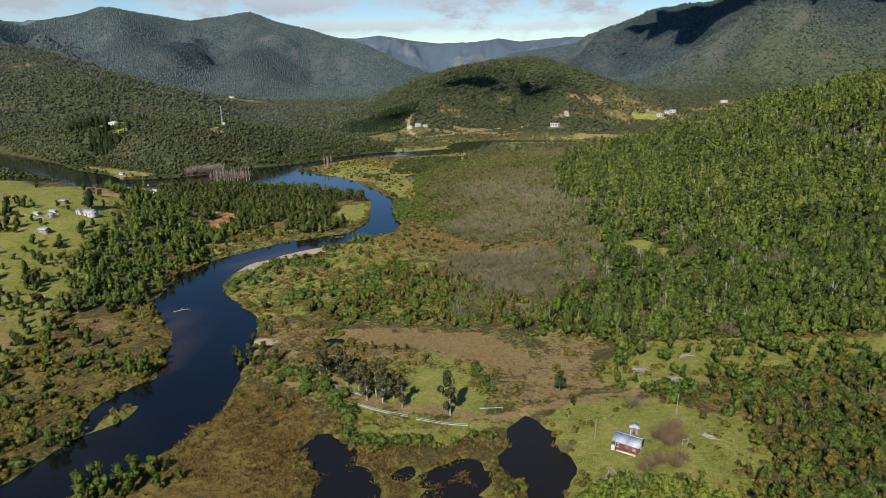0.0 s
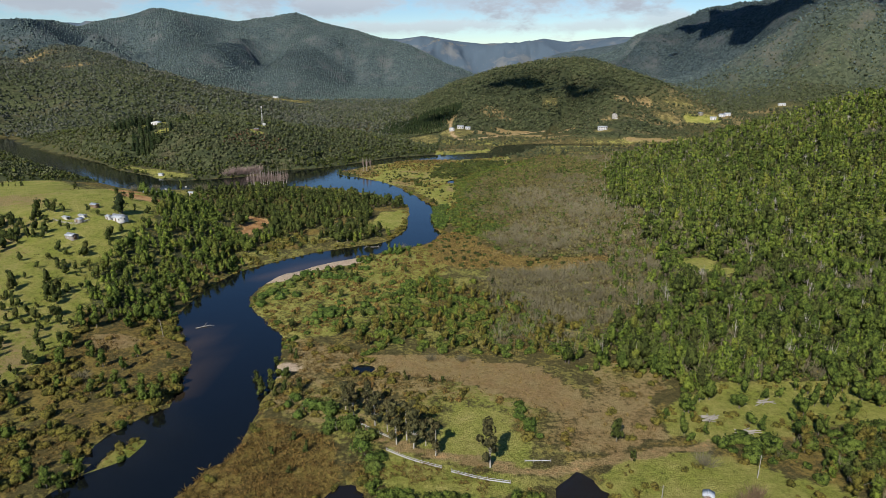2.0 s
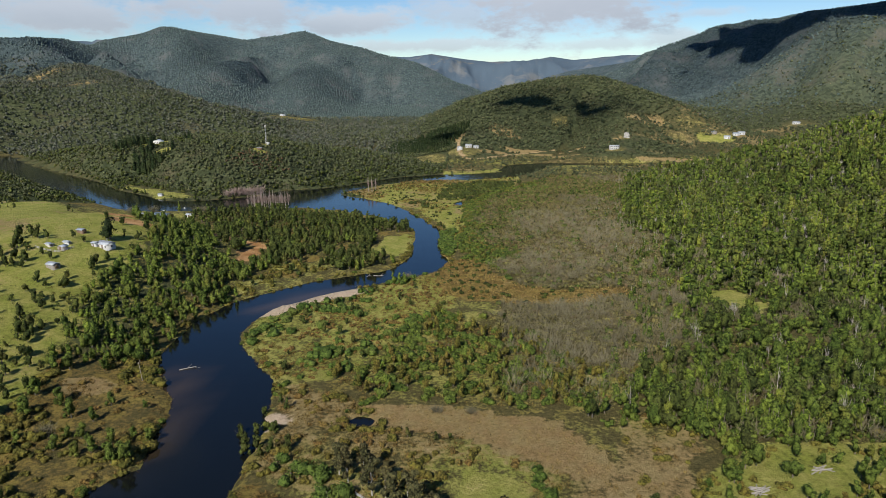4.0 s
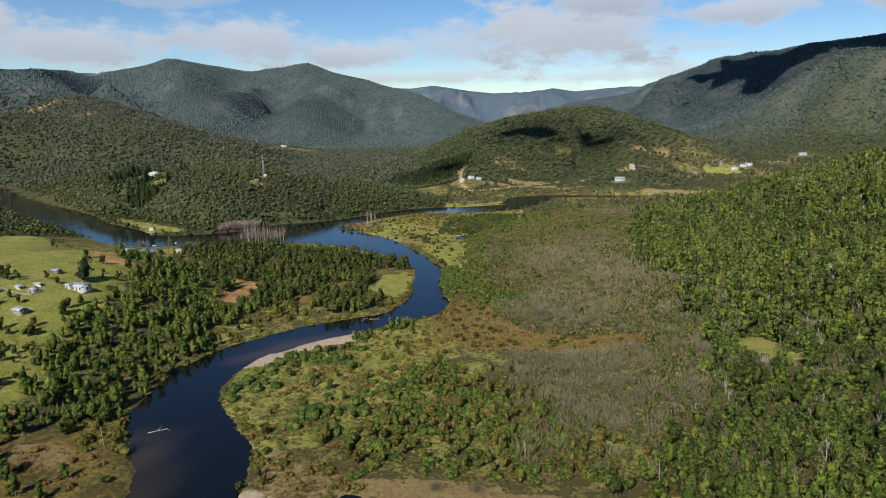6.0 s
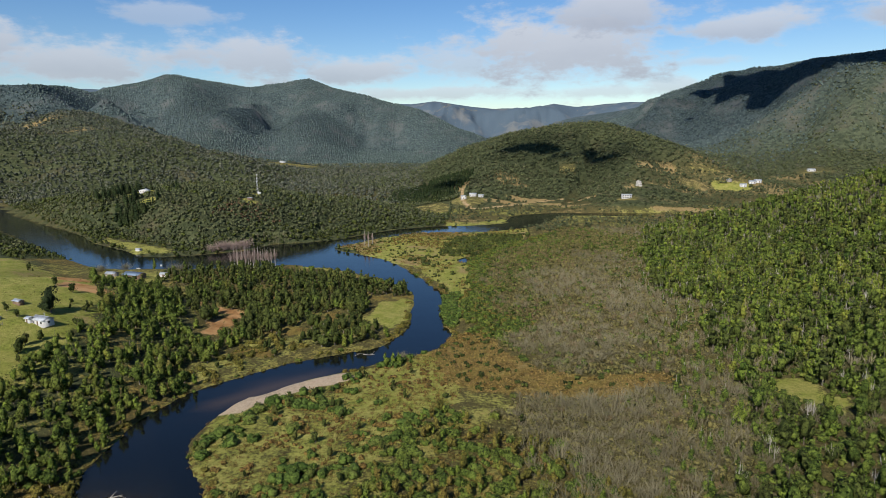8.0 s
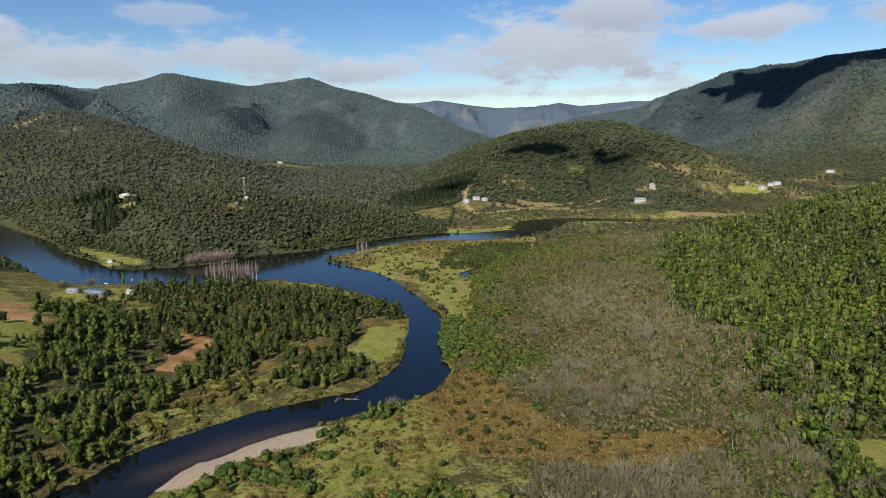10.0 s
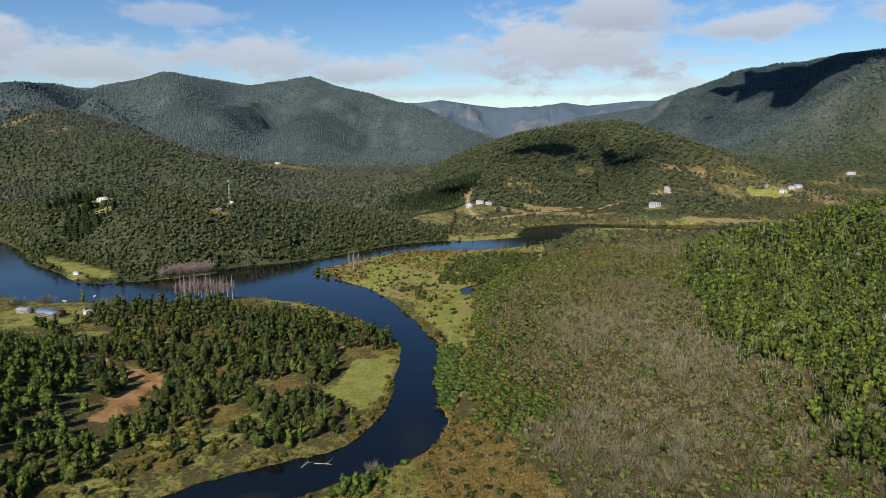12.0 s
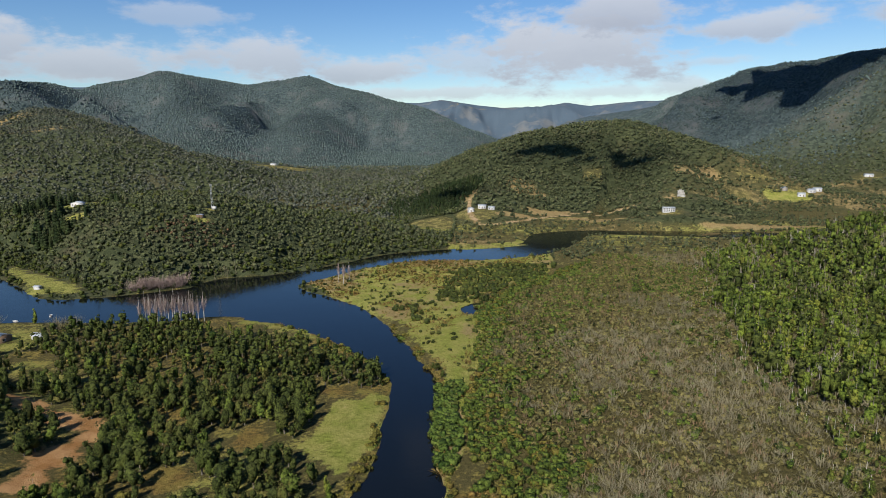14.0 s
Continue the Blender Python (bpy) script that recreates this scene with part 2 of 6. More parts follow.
# ---- land cover ----
ZONES = {
    "west_wood": [(-130, 262), (-135, 300), (-126, 345), (-104, 372), (-115, 395), (-160, 400), (-190, 440), (-225, 480), (-250, 470), (-225, 400), (-190, 345), (-196, 300), (-184, 262), (-166, 236), (-140, 246)],
    "dark_wood": [(-260, 500), (-225, 545), (-185, 553), (-150, 545), (-95, 522), (-62, 497), (-57, 478), (-80, 465), (-80, 420), (-65, 408), (-62, 392), (-85, 383), (-118, 388), (-160, 410), (-200, 450)],
    "thicket": [(-14, 514), (5, 632), (70, 753), (178, 790), (120, 620), (106, 520), (112, 438), (92, 385), (72, 310), (67, 258), (25, 265), (-5, 300), (4, 350), (0, 407)],
    "green_edge": [(-24, 405), (-28, 480), (-22, 545), (-30, 590), (20, 690), (70, 753), (5, 632), (-8, 514), (6, 407), (-2, 385)],
    "east_wood": [(30, 226), (52, 212), (72, 204), (100, 200), (160, 198), (420, 150), (760, 60), (760, 900), (180, 800), (120, 620), (106, 520), (112, 438), (92, 385), (72, 310), (67, 258)],
    "scrub": [(-42, 232), (38, 238), (67, 258), (25, 270), (-5, 306), (-20, 320), (-45, 290), (-62, 250)],
    "bend": [(-104, 282), (-106, 312), (-90, 335), (-60, 356), (-34, 380), (-15, 350), (-20, 320), (-42, 285), (-58, 245), (-72, 245), (-88, 256)],
    "rust_bush": [(-36, 378), (-30, 402), (-16, 406), (-6, 396), (3, 374), (14, 356), (32, 348), (62, 354), (68, 344), (40, 330), (8, 326), (-12, 332), (-26, 346)],
    "bank_shrubs": [(-37, 408), (-29, 404), (-26, 445), (-28, 482), (-38, 482)],
    "spit": [(-152, 656), (-118, 708), (-60, 738), (-10, 745), (30, 760), (20, 690), (-30, 620), (-22, 545), (-22, 480), (-28, 400), (-36, 410), (-36, 500), (-60, 560)],
    "marsh": [(-42, 230), (-19, 230), (18, 223), (31, 203), (26, 190), (10, 200), (-10, 212), (-40, 218)],
    "reed": [(-66, 185), (-45, 175), (-38, 158), (-40, 128), (-78, 128), (-84, 146), (-72, 165)],
    "croft": [(28, 160), (38, 172), (54, 174), (72, 167), (88, 158), (84, 138), (70, 118), (30, 118), (33, 148)],
    "glade": [(50, 192), (72, 212), (110, 212), (170, 205), (170, 190), (100, 188), (70, 177), (52, 180)],
    "east_near": [(72, 172), (88, 178), (170, 190), (230, 150), (180, 90), (70, 90), (60, 120), (80, 135), (88, 158)],
    "field": [(-10, 195), (2, 192), (13, 172), (10, 165), (-5, 168), (-18, 172), (-10, 184)],
    "meadow": [(-29, 162), (-27, 173), (-14, 167), (12, 160), (0, 150), (-20, 153)],
    "green_field": [(-76, 464), (-57, 469), (-53, 432), (-59, 411), (-75, 426)],
    "pasture": [(-450, 590), (-345, 528), (-250, 475), (-222, 415), (-190, 370), (-182, 340), (-180, 300), (-160, 250), (-150, 200), (-160, 120), (-450, 120)],
    "west_low": [(-160, 250), (-133, 262), (-118, 250), (-98, 200), (-112, 165), (-120, 110), (-200, 110), (-150, 200)],
    "pond_edge": [(-40, 160), (-30, 152), (0, 149), (12, 158), (28, 165), (35, 155), (34, 120), (-45, 115)],
    "spit_scrub": [(-72, 590), (-50, 610), (-25, 605), (0, 640), (30, 720), (10, 720), (-45, 690), (-50, 640), (-62, 570), (-45, 560)],
    "shore_meadow": [(-396, 694), (-345, 662), (-305, 638), (-286, 622), (-290, 608), (-318, 611), (-350, 642), (-388, 676)],
    "river_glade": [(-142, 338), (-134, 352), (-128, 372), (-129, 390), (-110, 402), (-90, 404), (-90, 392), (-100, 373), (-112, 356), (-126, 340)],
    "rough": [(-75, 245), (-42, 232), (-42, 218), (-12, 212), (25, 190), (31, 203), (40, 230), (60, 222), (50, 192), (52, 178), (30, 170), (12, 175), (4, 194), (-12, 196), (-20, 175), (-32, 172), (-45, 178), (-66, 190), (-68, 215)],
    "croft_south": [(30, 100), (72, 100), (68, 124), (52, 131), (40, 131), (32, 126)],
    "glade_edge": [(50, 176), (72, 178), (100, 186), (170, 190), (170, 180), (100, 174), (72, 168), (55, 174)],
    "wood_foot": [(56, 208), (72, 214), (100, 202), (200, 194), (200, 226), (100, 228), (50, 226)],
    "clearing": [(94, 338), (97, 346), (113, 347), (120, 326), (117, 310), (109, 318), (101, 330)],
}


OPEN = ("field", "meadow", "green_field", "croft", "glade", "pasture", "marsh", "spit", "reed", "clearing", "river_glade")
# clearings: centre, half axes, kept free of trees
CLEARINGS = [(50, 147, 14, 11), (50, 155, 9, 8), (-197, 342, 11, 8), (-204, 313, 8, 6), (-219, 359, 8, 6), (-215, 334, 16, 10), (-262, 516, 26, 15), (-283, 524, 12, 9),
             (-411, 797, 22, 24), (-379, 752, 11, 9), (-460, 828, 10, 10), (-262, 764, 6, 6), (-258, 734, 10, 8), (-40, 940, 26, 30), (166, 936, 16, 14), (192, 992, 9, 9),
             (383, 1106, 26, 14), (599, 1365, 40, 30), (-515, 1625, 85, 60), (-90, 900, 30, 50), (70, 948, 60, 10), (290, 1080, 24, 26), (-68, 218, 5, 5), (-95, 428, 14, 7),
             (-70, 471, 12, 4), (-22, 797, 42, 8), (-95, 1000, 12, 9), (110, 1120, 15, 10), (330, 1145, 26, 10), (3, 948, 22, 10), (40, 976, 24, 10), (230, 1098, 22, 13), (272, 1146, 16, 10), (352, 1084, 32, 15),
             (250, 842, 120, 14), (130, 852, 50, 10), (250, 900, 70, 9), (-255, 520, 16, 14), (-216, 400, 15, 9), (-147, 402, 7, 26), (-95, 434, 7, 9), (-111, 405, 9, 7), (-221, 490, 9, 8), (-195, 475, 8, 4)]


def zone(name, x, y, ragged=5.0):
    if name in ("thicket", "east_wood", "scrub", "green_edge"):
        ragged = 26.0
    return inside(x + ragged * fbm(x + 50, y, 38, 5), y + ragged * fbm(x, y + 70, 38, 5), ZONES[name])


def any_zone(x, y, *names):
    hit = np.zeros(x.shape, bool)
    for name in names:
        hit |= zone(name, x, y)
    return hit


BEACH = [(-103, 313), (-95, 324), (-84.5, 335), (-70, 344)]
ROADS = {
    "farm_track": ([(60, 176), (40, 172), (25, 168), (12, 164), (-8, 169), (-22, 173), (-36, 182)], 1.7),
    "orange_track": ([(-215, 446), (-190, 444), (-168, 437), (-152, 434), (-150, 424), (-152, 412), (-148, 396)], 4.4),
    "valley_road": ([(-51, 1006), (-48, 948), (-32, 900), (6, 921), (37, 957), (64, 970), (112, 1000), (132, 1018), (190, 1000)], 3.0),
}


GRID = []


def ground_z(x, y):
    """Height of the ground sheet itself, between its corners."""
    xs, ys, gz = GRID
    x, y = np.clip(x, xs[0], xs[-1]), np.clip(y, ys[0], ys[-1])
    i, j = np.clip(np.searchsorted(xs, x) - 1, 0, len(xs) - 2), np.clip(np.searchsorted(ys, y) - 1, 0, len(ys) - 2)
    u, v = (x - xs[i]) / (xs[i + 1] - xs[i]), (y - ys[j]) / (ys[j + 1] - ys[j])
    return (gz[j, i] * (1 - u) + gz[j, i + 1] * u) * (1 - v) + (gz[j + 1, i] * (1 - u) + gz[j + 1, i + 1] * u) * v


def make_ground():
    xs = line_grid(-4200, -420, 330, 3600, 2.6, 5.5, 48, (-135, 90))
    ys = line_grid(-600, 90, 960, 4800, 2.6, 5.5, 48, (125, 420))
    gx, gy = np.meshgrid(xs, ys)
    gz = height(gx, gy)
    GRID.extend([xs, ys, gz])
    ny, nx = gx.shape
    index = np.arange(nx * ny).reshape(ny, nx)
    quads = np.stack([index[:-1, :-1], index[:-1, 1:], index[1:, 1:], index[1:, :-1]], -1).reshape(-1, 4)
    mesh = mesh_of("ground", np.stack([gx, gy, gz], -1).reshape(-1, 3), quads)
    x, y = gx.ravel(), gy.ravel()
    grass, rust, dry, sand, soil = (np.zeros(x.shape) for _ in range(5))
    low = gz.ravel() < 60
    patch = fbm(x, y, 45, 4)
    for name in ("field", "meadow", "green_field", "croft", "glade", "clearing", "shore_meadow", "river_glade"):
        grass = np.maximum(grass, zone(name, x, y, 2.0) * (1.0 if "field" in name else 0.62 if name == "shore_meadow" else 0.5 if name == "river_glade" else 0.85))
    pasture = zone("pasture", x, y)
    grass = np.maximum(grass, pasture * 0.9)
    dry = np.maximum(dry, pasture * smooth(patch, -0.3, 0.5) * 0.6)
    spit = zone("spit", x, y, 3.0)
    grass = np.maximum(grass, spit * 1.0)
    dry = np.maximum(dry, spit * (0.34 + 0.7 * fbm(x, y, 24, 3)))
    bend = zone("bend", x, y)
    grass = np.maximum(grass, bend * (0.78 + 0.4 * patch))
    rust = np.maximum(rust, bend * smooth(patch, 0.0, 0.4) * 0.6)
    for name, amount in (("rust_bush", 0.75), ("reed", 0.75), ("west_low", 0.5), ("scrub", 0.30)):
        rust = np.maximum(rust, zone(name, x, y) * (amount + 0.3 * patch))
    west = zone("west_low", x, y)
    grass = np.maximum(grass, west * (0.28 - 0.7 * patch))
    dry = np.maximum(dry, zone("rust_bush", x, y) * (0.14 + 0.8 * patch))
    rough = zone("rough", x, y)
    grass = np.maximum(grass, np.maximum(rough * (0.40 - 0.5 * patch), zone("scrub", x, y) * (0.35 - 0.6 * patch)))
    dry = np.maximum(dry, rough * (0.56 + 0.35 * patch))
    dry = np.maximum(dry, 1 - smooth(np.hypot((x + 140) / 10, (y - 234) / 7), 0.7, 1.1))
    marsh = zone("marsh", x, y, 2.0)
    dry = np.maximum(dry, marsh * 1.0)
    rust = np.where(marsh, 0.25, rust)
    flat = (np.abs(x) < 420) & (y < 950) & (y > 100) & low
    s = shore(x, y)
    other = flat & (grass + rust + dry < 0.1)
    rust = np.where(other, np.where(y > 700, 0.15, 0.35) + 0.35 * patch, rust)
    dry = np.where(other & (y > 700), 0.18 + 0.4 * patch, dry)
    grass = np.where(other, 0.30 - 0.35 * patch, grass)
    grass = np.maximum(grass, flat * (y < 570) * (1 - smooth(s, 1, 5)) * (0.45 + 0.4 * patch))
    under = any_zone(x, y, "thicket", "east_wood") & ~any_zone(x, y, *OPEN, "rough", "scrub", "rust_bush", "glade_edge", "wood_foot")
    rust, dry, grass = np.where(under, rust * 0.45, rust), np.where(under, dry * 0.3, dry), np.where(under, grass * 0.5, grass)
    for cx, cy, a, b, _ in ISLETS:
        grass = np.maximum(grass, 0.95 * (np.hypot(x - cx, y - cy) < max(a, b) + 2) * (s < 7) * (cx > -150))
    wooded = smooth(gz.ravel(), 2.5, 9) * ~any_zone(x, y, "pasture")
    far_bank = (y > 585) & (y < 960) & (x < -60) & (x > -760) & (s > 0.6) & ~any_zone(x, y, "pasture", "spit", "shore_meadow")
    wooded, dry, rust = np.maximum(wooded, far_bank), np.where(far_bank, 0, dry), np.where(far_bank, 0, rust)
    for cx, cy, a, b in CLEARINGS:
        hole = 1 - smooth(np.hypot((x - cx) / a, (y - cy) / b), 0.75, 1.1)
        wooded = wooded * (1 - hole)
        grass = np.where((y > 430) & (hole > 0.3), np.where(y > 880, 0.44, 0.6), grass)
        dry = np.maximum(dry, hole * (y > 880) * 0.36)
    bare = smooth(x - 0.6 * (y - 1150), 215, 330) * (gz.ravel() > 6) * (y > 1000) * (y < 1330) * (x < 560)
    wooded, dry, grass = wooded * (1 - 0.6 * bare), np.maximum(dry, bare * (0.45 + 0.4 * patch)), np.maximum(grass, bare * 0.3)
    # two pale streaks along the brown hill's ridge
    for line in ([(-1080, 1380), (-1040, 1560)], [(-980, 1420), (-900, 1480)]):
        d, _ = along(x, y, line)
        dry, wooded = np.maximum(dry, 0.75 * np.exp(-(d / 30) ** 2)), wooded * (1 - 0.6 * np.exp(-(d / 30) ** 2))
    for cx, cy, a, b in ((-95, 432, 9, 12), (-78, 471, 10, 5), (-111, 405, 11, 8), (-120, 372, 14, 8)):
        w = 1 - smooth(np.hypot((x - cx) / a, (y - cy) / b) + 0.5 * fbm(x, y, 12, 3), 0.6, 1.1)
        rust, grass = np.maximum(rust, 0.75 * w), np.maximum(grass * (1 - w), 0.4 * w)
    for cx, cy, a, b in ((3, 948, 26, 12), (40, 978, 30, 13), (-57, 1025, 14, 20), (90, 945, 34, 10), (230, 1098, 26, 16), (272, 1146, 20, 12), (250, 905, 70, 9), (20, 1050, 30, 24)):
        w = 0.9 - 0.9 * smooth(np.hypot((x - cx) / a, (y - cy) / b) + 0.5 * fbm(x, y, 18, 3), 0.7, 1.15)
        dry, wooded = np.maximum(dry, w), wooded * (1 - w)
    for cx, cy, a, b in ((-330, 4310, 60, 60), (-262, 4240, 60, 40), (-330, 4150, 70, 30), (-215, 4170, 36, 30), (-150, 4290, 50, 30)):
        dry = np.maximum(dry, 0.40 - 0.40 * smooth(np.hypot((x - cx) / a, (y - cy) / b) + 0.5 * fbm(x, y, 90, 3), 0.6, 1.15))
    for cx, cy, a, b in ((-216, 400, 15, 9), (-232, 412, 14, 7), (-149, 414, 5, 18)):
        soil = np.maximum(soil, 0.9 - 0.9 * smooth(np.hypot((x - cx) / a, (y - cy) / b) + 0.6 * fbm(x, y, 9, 3), 0.6, 1.1))
    w = 1 - smooth(np.hypot((x - 352) / 32, (y - 1084) / 16), 0.8, 1.1)
    grass, dry, wooded = np.maximum(grass, w), dry * (1 - w), wooded * (1 - w)
    wooded = wooded * ~zone("shore_meadow", x, y)
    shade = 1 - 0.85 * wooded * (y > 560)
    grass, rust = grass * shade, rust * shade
    beach, _ = along(x, y, BEACH)
    sand = np.maximum(sand, 1 - smooth(beach, 5.2, 6.6))
    for cx, cy, r in ((-69.5, 218.5, 6.4), (-118, 252, 4.0)):
        sand = np.maximum(sand, 1 - smooth(np.hypot(x - cx, y - cy), r * 0.6, r))
    for line, half in ROADS.values():
        d, _ = along(x, y, curve(line, 8))
        w = 1 - smooth(d + fbm(x, y, 6, 2), half * 0.7, half * 1.3)
        if line is ROADS["orange_track"][0]:
            soil = np.maximum(soil, w)
        else:
            dry, sand, soil = np.maximum(dry, w * 0.9), np.maximum(sand, w * (0.12 + 0.3 * (y > 600))), np.maximum(soil, w * 0.33)
    ones = np.ones(x.shape)
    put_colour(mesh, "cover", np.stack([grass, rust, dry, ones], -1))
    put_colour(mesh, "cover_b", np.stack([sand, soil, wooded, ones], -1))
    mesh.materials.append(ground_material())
    mesh.polygons.foreach_set("use_smooth", np.ones(len(mesh.polygons), bool))
    # how far painted haze takes over the canopy colour, growing with distance
    haze_weight = smooth(y + 0.25 * np.maximum(x - 300, 0) - 0.35 * np.minimum(x + 300, 0), 1450, 2250) * (gz.ravel() > 5)
    put_colour(mesh, "cover_c", np.stack([haze_weight, smooth(y, 3200, 3900), np.zeros(x.shape), ones], -1))
    return tagged(new("ground", mesh), "grassy, bracken-brown valley floor rising into wooded hills", "ground", kind="structure")


# ---- mesh helpers ----
def mesh_of(name, verts, faces):
    """A mesh from arrays; all faces have the same number of corners."""
    mesh = bpy.data.meshes.new(name)
    verts, faces = np.asarray(verts, np.float32), np.asarray(faces, np.int32)
    n, k = faces.shape
    mesh.vertices.add(len(verts))
    mesh.vertices.foreach_set("co", verts.ravel())
    mesh.loops.add(n * k)
    mesh.loops.foreach_set("vertex_index", faces.ravel())
    mesh.polygons.add(n)
    mesh.polygons.foreach_set("loop_start", np.arange(0, n * k, k, dtype=np.int32))
    mesh.update(calc_edges=True)
    return mesh


def put_colour(mesh, name, values):
    a = mesh.color_attributes.new(name, "FLOAT_COLOR", "POINT")
    a.data.foreach_set("color", np.asarray(values, np.float32).ravel())


# ---- materials ----
def material(name):
    m = bpy.data.materials.new(name)
    m.use_nodes = True
    k = Nodes(m.node_tree)
    out = k.add("ShaderNodeOutputMaterial")
    bsdf = k.add("ShaderNodeBsdfPrincipled")
    k.link(bsdf.outputs[0], out.inputs[0])
    bsdf.inputs["Roughness"].default_value = 0.85
    bsdf.inputs["Specular IOR Level"].default_value = 0.2
    return m, k, bsdf


def bump(k, bsdf, h, strength, distance):
    n = k.add("ShaderNodeBump")
    k.link(h, n.inputs["Height"])
    n.inputs["Strength"].default_value, n.inputs["Distance"].default_value = strength, distance
    k.link(n.outputs[0], bsdf.inputs["Normal"])


def ground_material():
    m, k, bsdf = material("valley_ground")
    pos = k.add("ShaderNodeNewGeometry").outputs["Position"]
    grain, fine, mid = k.noise(pos, 2.6, 5, 0.7), k.noise(pos, 0.7, 6, 0.68), k.noise(pos, 0.12, 5, 0.62)
    grassy, rusty, parched = k.attribute("cover")
    sandy, clayey, wooded = k.attribute("cover_b")
    far_haze, farthest, _ = k.attribute("cover_c")

    def ragged(v):
        return k.step(k.math("ADD", v, k.math("MULTIPLY", k.math("SUBTRACT", k.math("ADD", fine, mid), 1.0), 1.3)), 0.3, 0.7)

    def wide(v):
        return k.step(v, 0.30, 0.70)
    tone, blade = wide(mid), wide(k.math("ADD", k.math("MULTIPLY", grain, 0.5), k.math("MULTIPLY", fine, 0.5)))
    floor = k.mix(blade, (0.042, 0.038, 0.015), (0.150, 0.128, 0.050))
    grass = k.mix(tone, k.mix(blade, (0.105, 0.130, 0.020), (0.300, 0.320, 0.064)), k.mix(blade, (0.190, 0.180, 0.040), (0.430, 0.390, 0.125)))
    rust = k.mix(tone, k.mix(blade, (0.062, 0.044, 0.014), (0.265, 0.170, 0.054)), k.mix(blade, (0.105, 0.088, 0.022), (0.340, 0.255, 0.074)))
    dry = k.mix(tone, k.mix(blade, (0.160, 0.105, 0.044), (0.370, 0.255, 0.115)), k.mix(blade, (0.195, 0.150, 0.062), (0.370, 0.290, 0.132)))
    sand = k.mix(blade, (0.400, 0.300, 0.200), (0.600, 0.480, 0.345))
    soil = k.mix(tone, (0.300, 0.150, 0.055), (0.500, 0.300, 0.140))
    # closed canopy seen from afar, with blue haze painted into the farther colours
    cells = k.add("ShaderNodeTexVoronoi")
    k.link(pos, cells.inputs["Vector"])
    cells.inputs["Scale"].default_value = 0.17
    big = k.noise(pos, 0.012, 5, 0.6)
    tree = k.add("ShaderNodeSeparateColor")
    k.link(cells.outputs["Color"], tree.inputs[0])
    top = k.mix(tree.outputs[0], (0.032, 0.041, 0.019), (0.082, 0.092, 0.042))
    top = k.mix(k.step(big, 0.54, 0.70), top, k.mix(tree.outputs[1], (0.052, 0.050, 0.027), (0.106, 0.098, 0.052)))
    # mountain canopy with haze put into its base colour
    hazed_canopy = k.mix(tree.outputs[0], (0.032, 0.048, 0.050), (0.076, 0.100, 0.099))
    hazed_canopy = k.mix(k.step(big, 0.50, 0.70), hazed_canopy, (0.098, 0.107, 0.102))
    # farthest range: haze blue painted as the base colour
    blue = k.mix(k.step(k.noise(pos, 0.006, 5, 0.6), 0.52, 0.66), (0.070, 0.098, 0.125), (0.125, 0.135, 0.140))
    canopy = k.mix(farthest, k.mix(far_haze, top, hazed_canopy), blue)
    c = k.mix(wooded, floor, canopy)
    c = k.mix(ragged(grassy), c, grass)
    c = k.mix(ragged(rusty), c, rust)
    c = k.mix(ragged(parched), c, dry)
    c = k.mix(ragged(sandy), c, sand)
    c = k.mix(ragged(clayey), c, soil)
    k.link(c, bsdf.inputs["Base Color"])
    bsdf.inputs["Specular IOR Level"].default_value = 0.05
    lumps = k.math("MULTIPLY", k.math("MULTIPLY", cells.outputs["Distance"], -0.5), wooded)
    bump(k, bsdf, k.math("ADD", k.math("MULTIPLY", blade, 0.35), lumps), 1.0, 1.6)
    return m


def water_material():
    m, k, bsdf = material("river_water")
    pos = k.add("ShaderNodeNewGeometry").outputs["Position"]
    bsdf.inputs["Roughness"].default_value = 0.06
    bsdf.inputs["IOR"].default_value = 1.33
    bsdf.inputs["Specular IOR Level"].default_value = 0.5
    k.link(k.mix(k.attribute("shoal")[0], (0.004, 0.005, 0.005), (0.085, 0.055, 0.030)), bsdf.inputs["Base Color"])
    bump(k, bsdf, k.math("ADD", k.noise(pos, 0.8, 3), k.math("MULTIPLY", k.noise(pos, 0.06, 2), 2.0)), 0.10, 0.25)
    return m


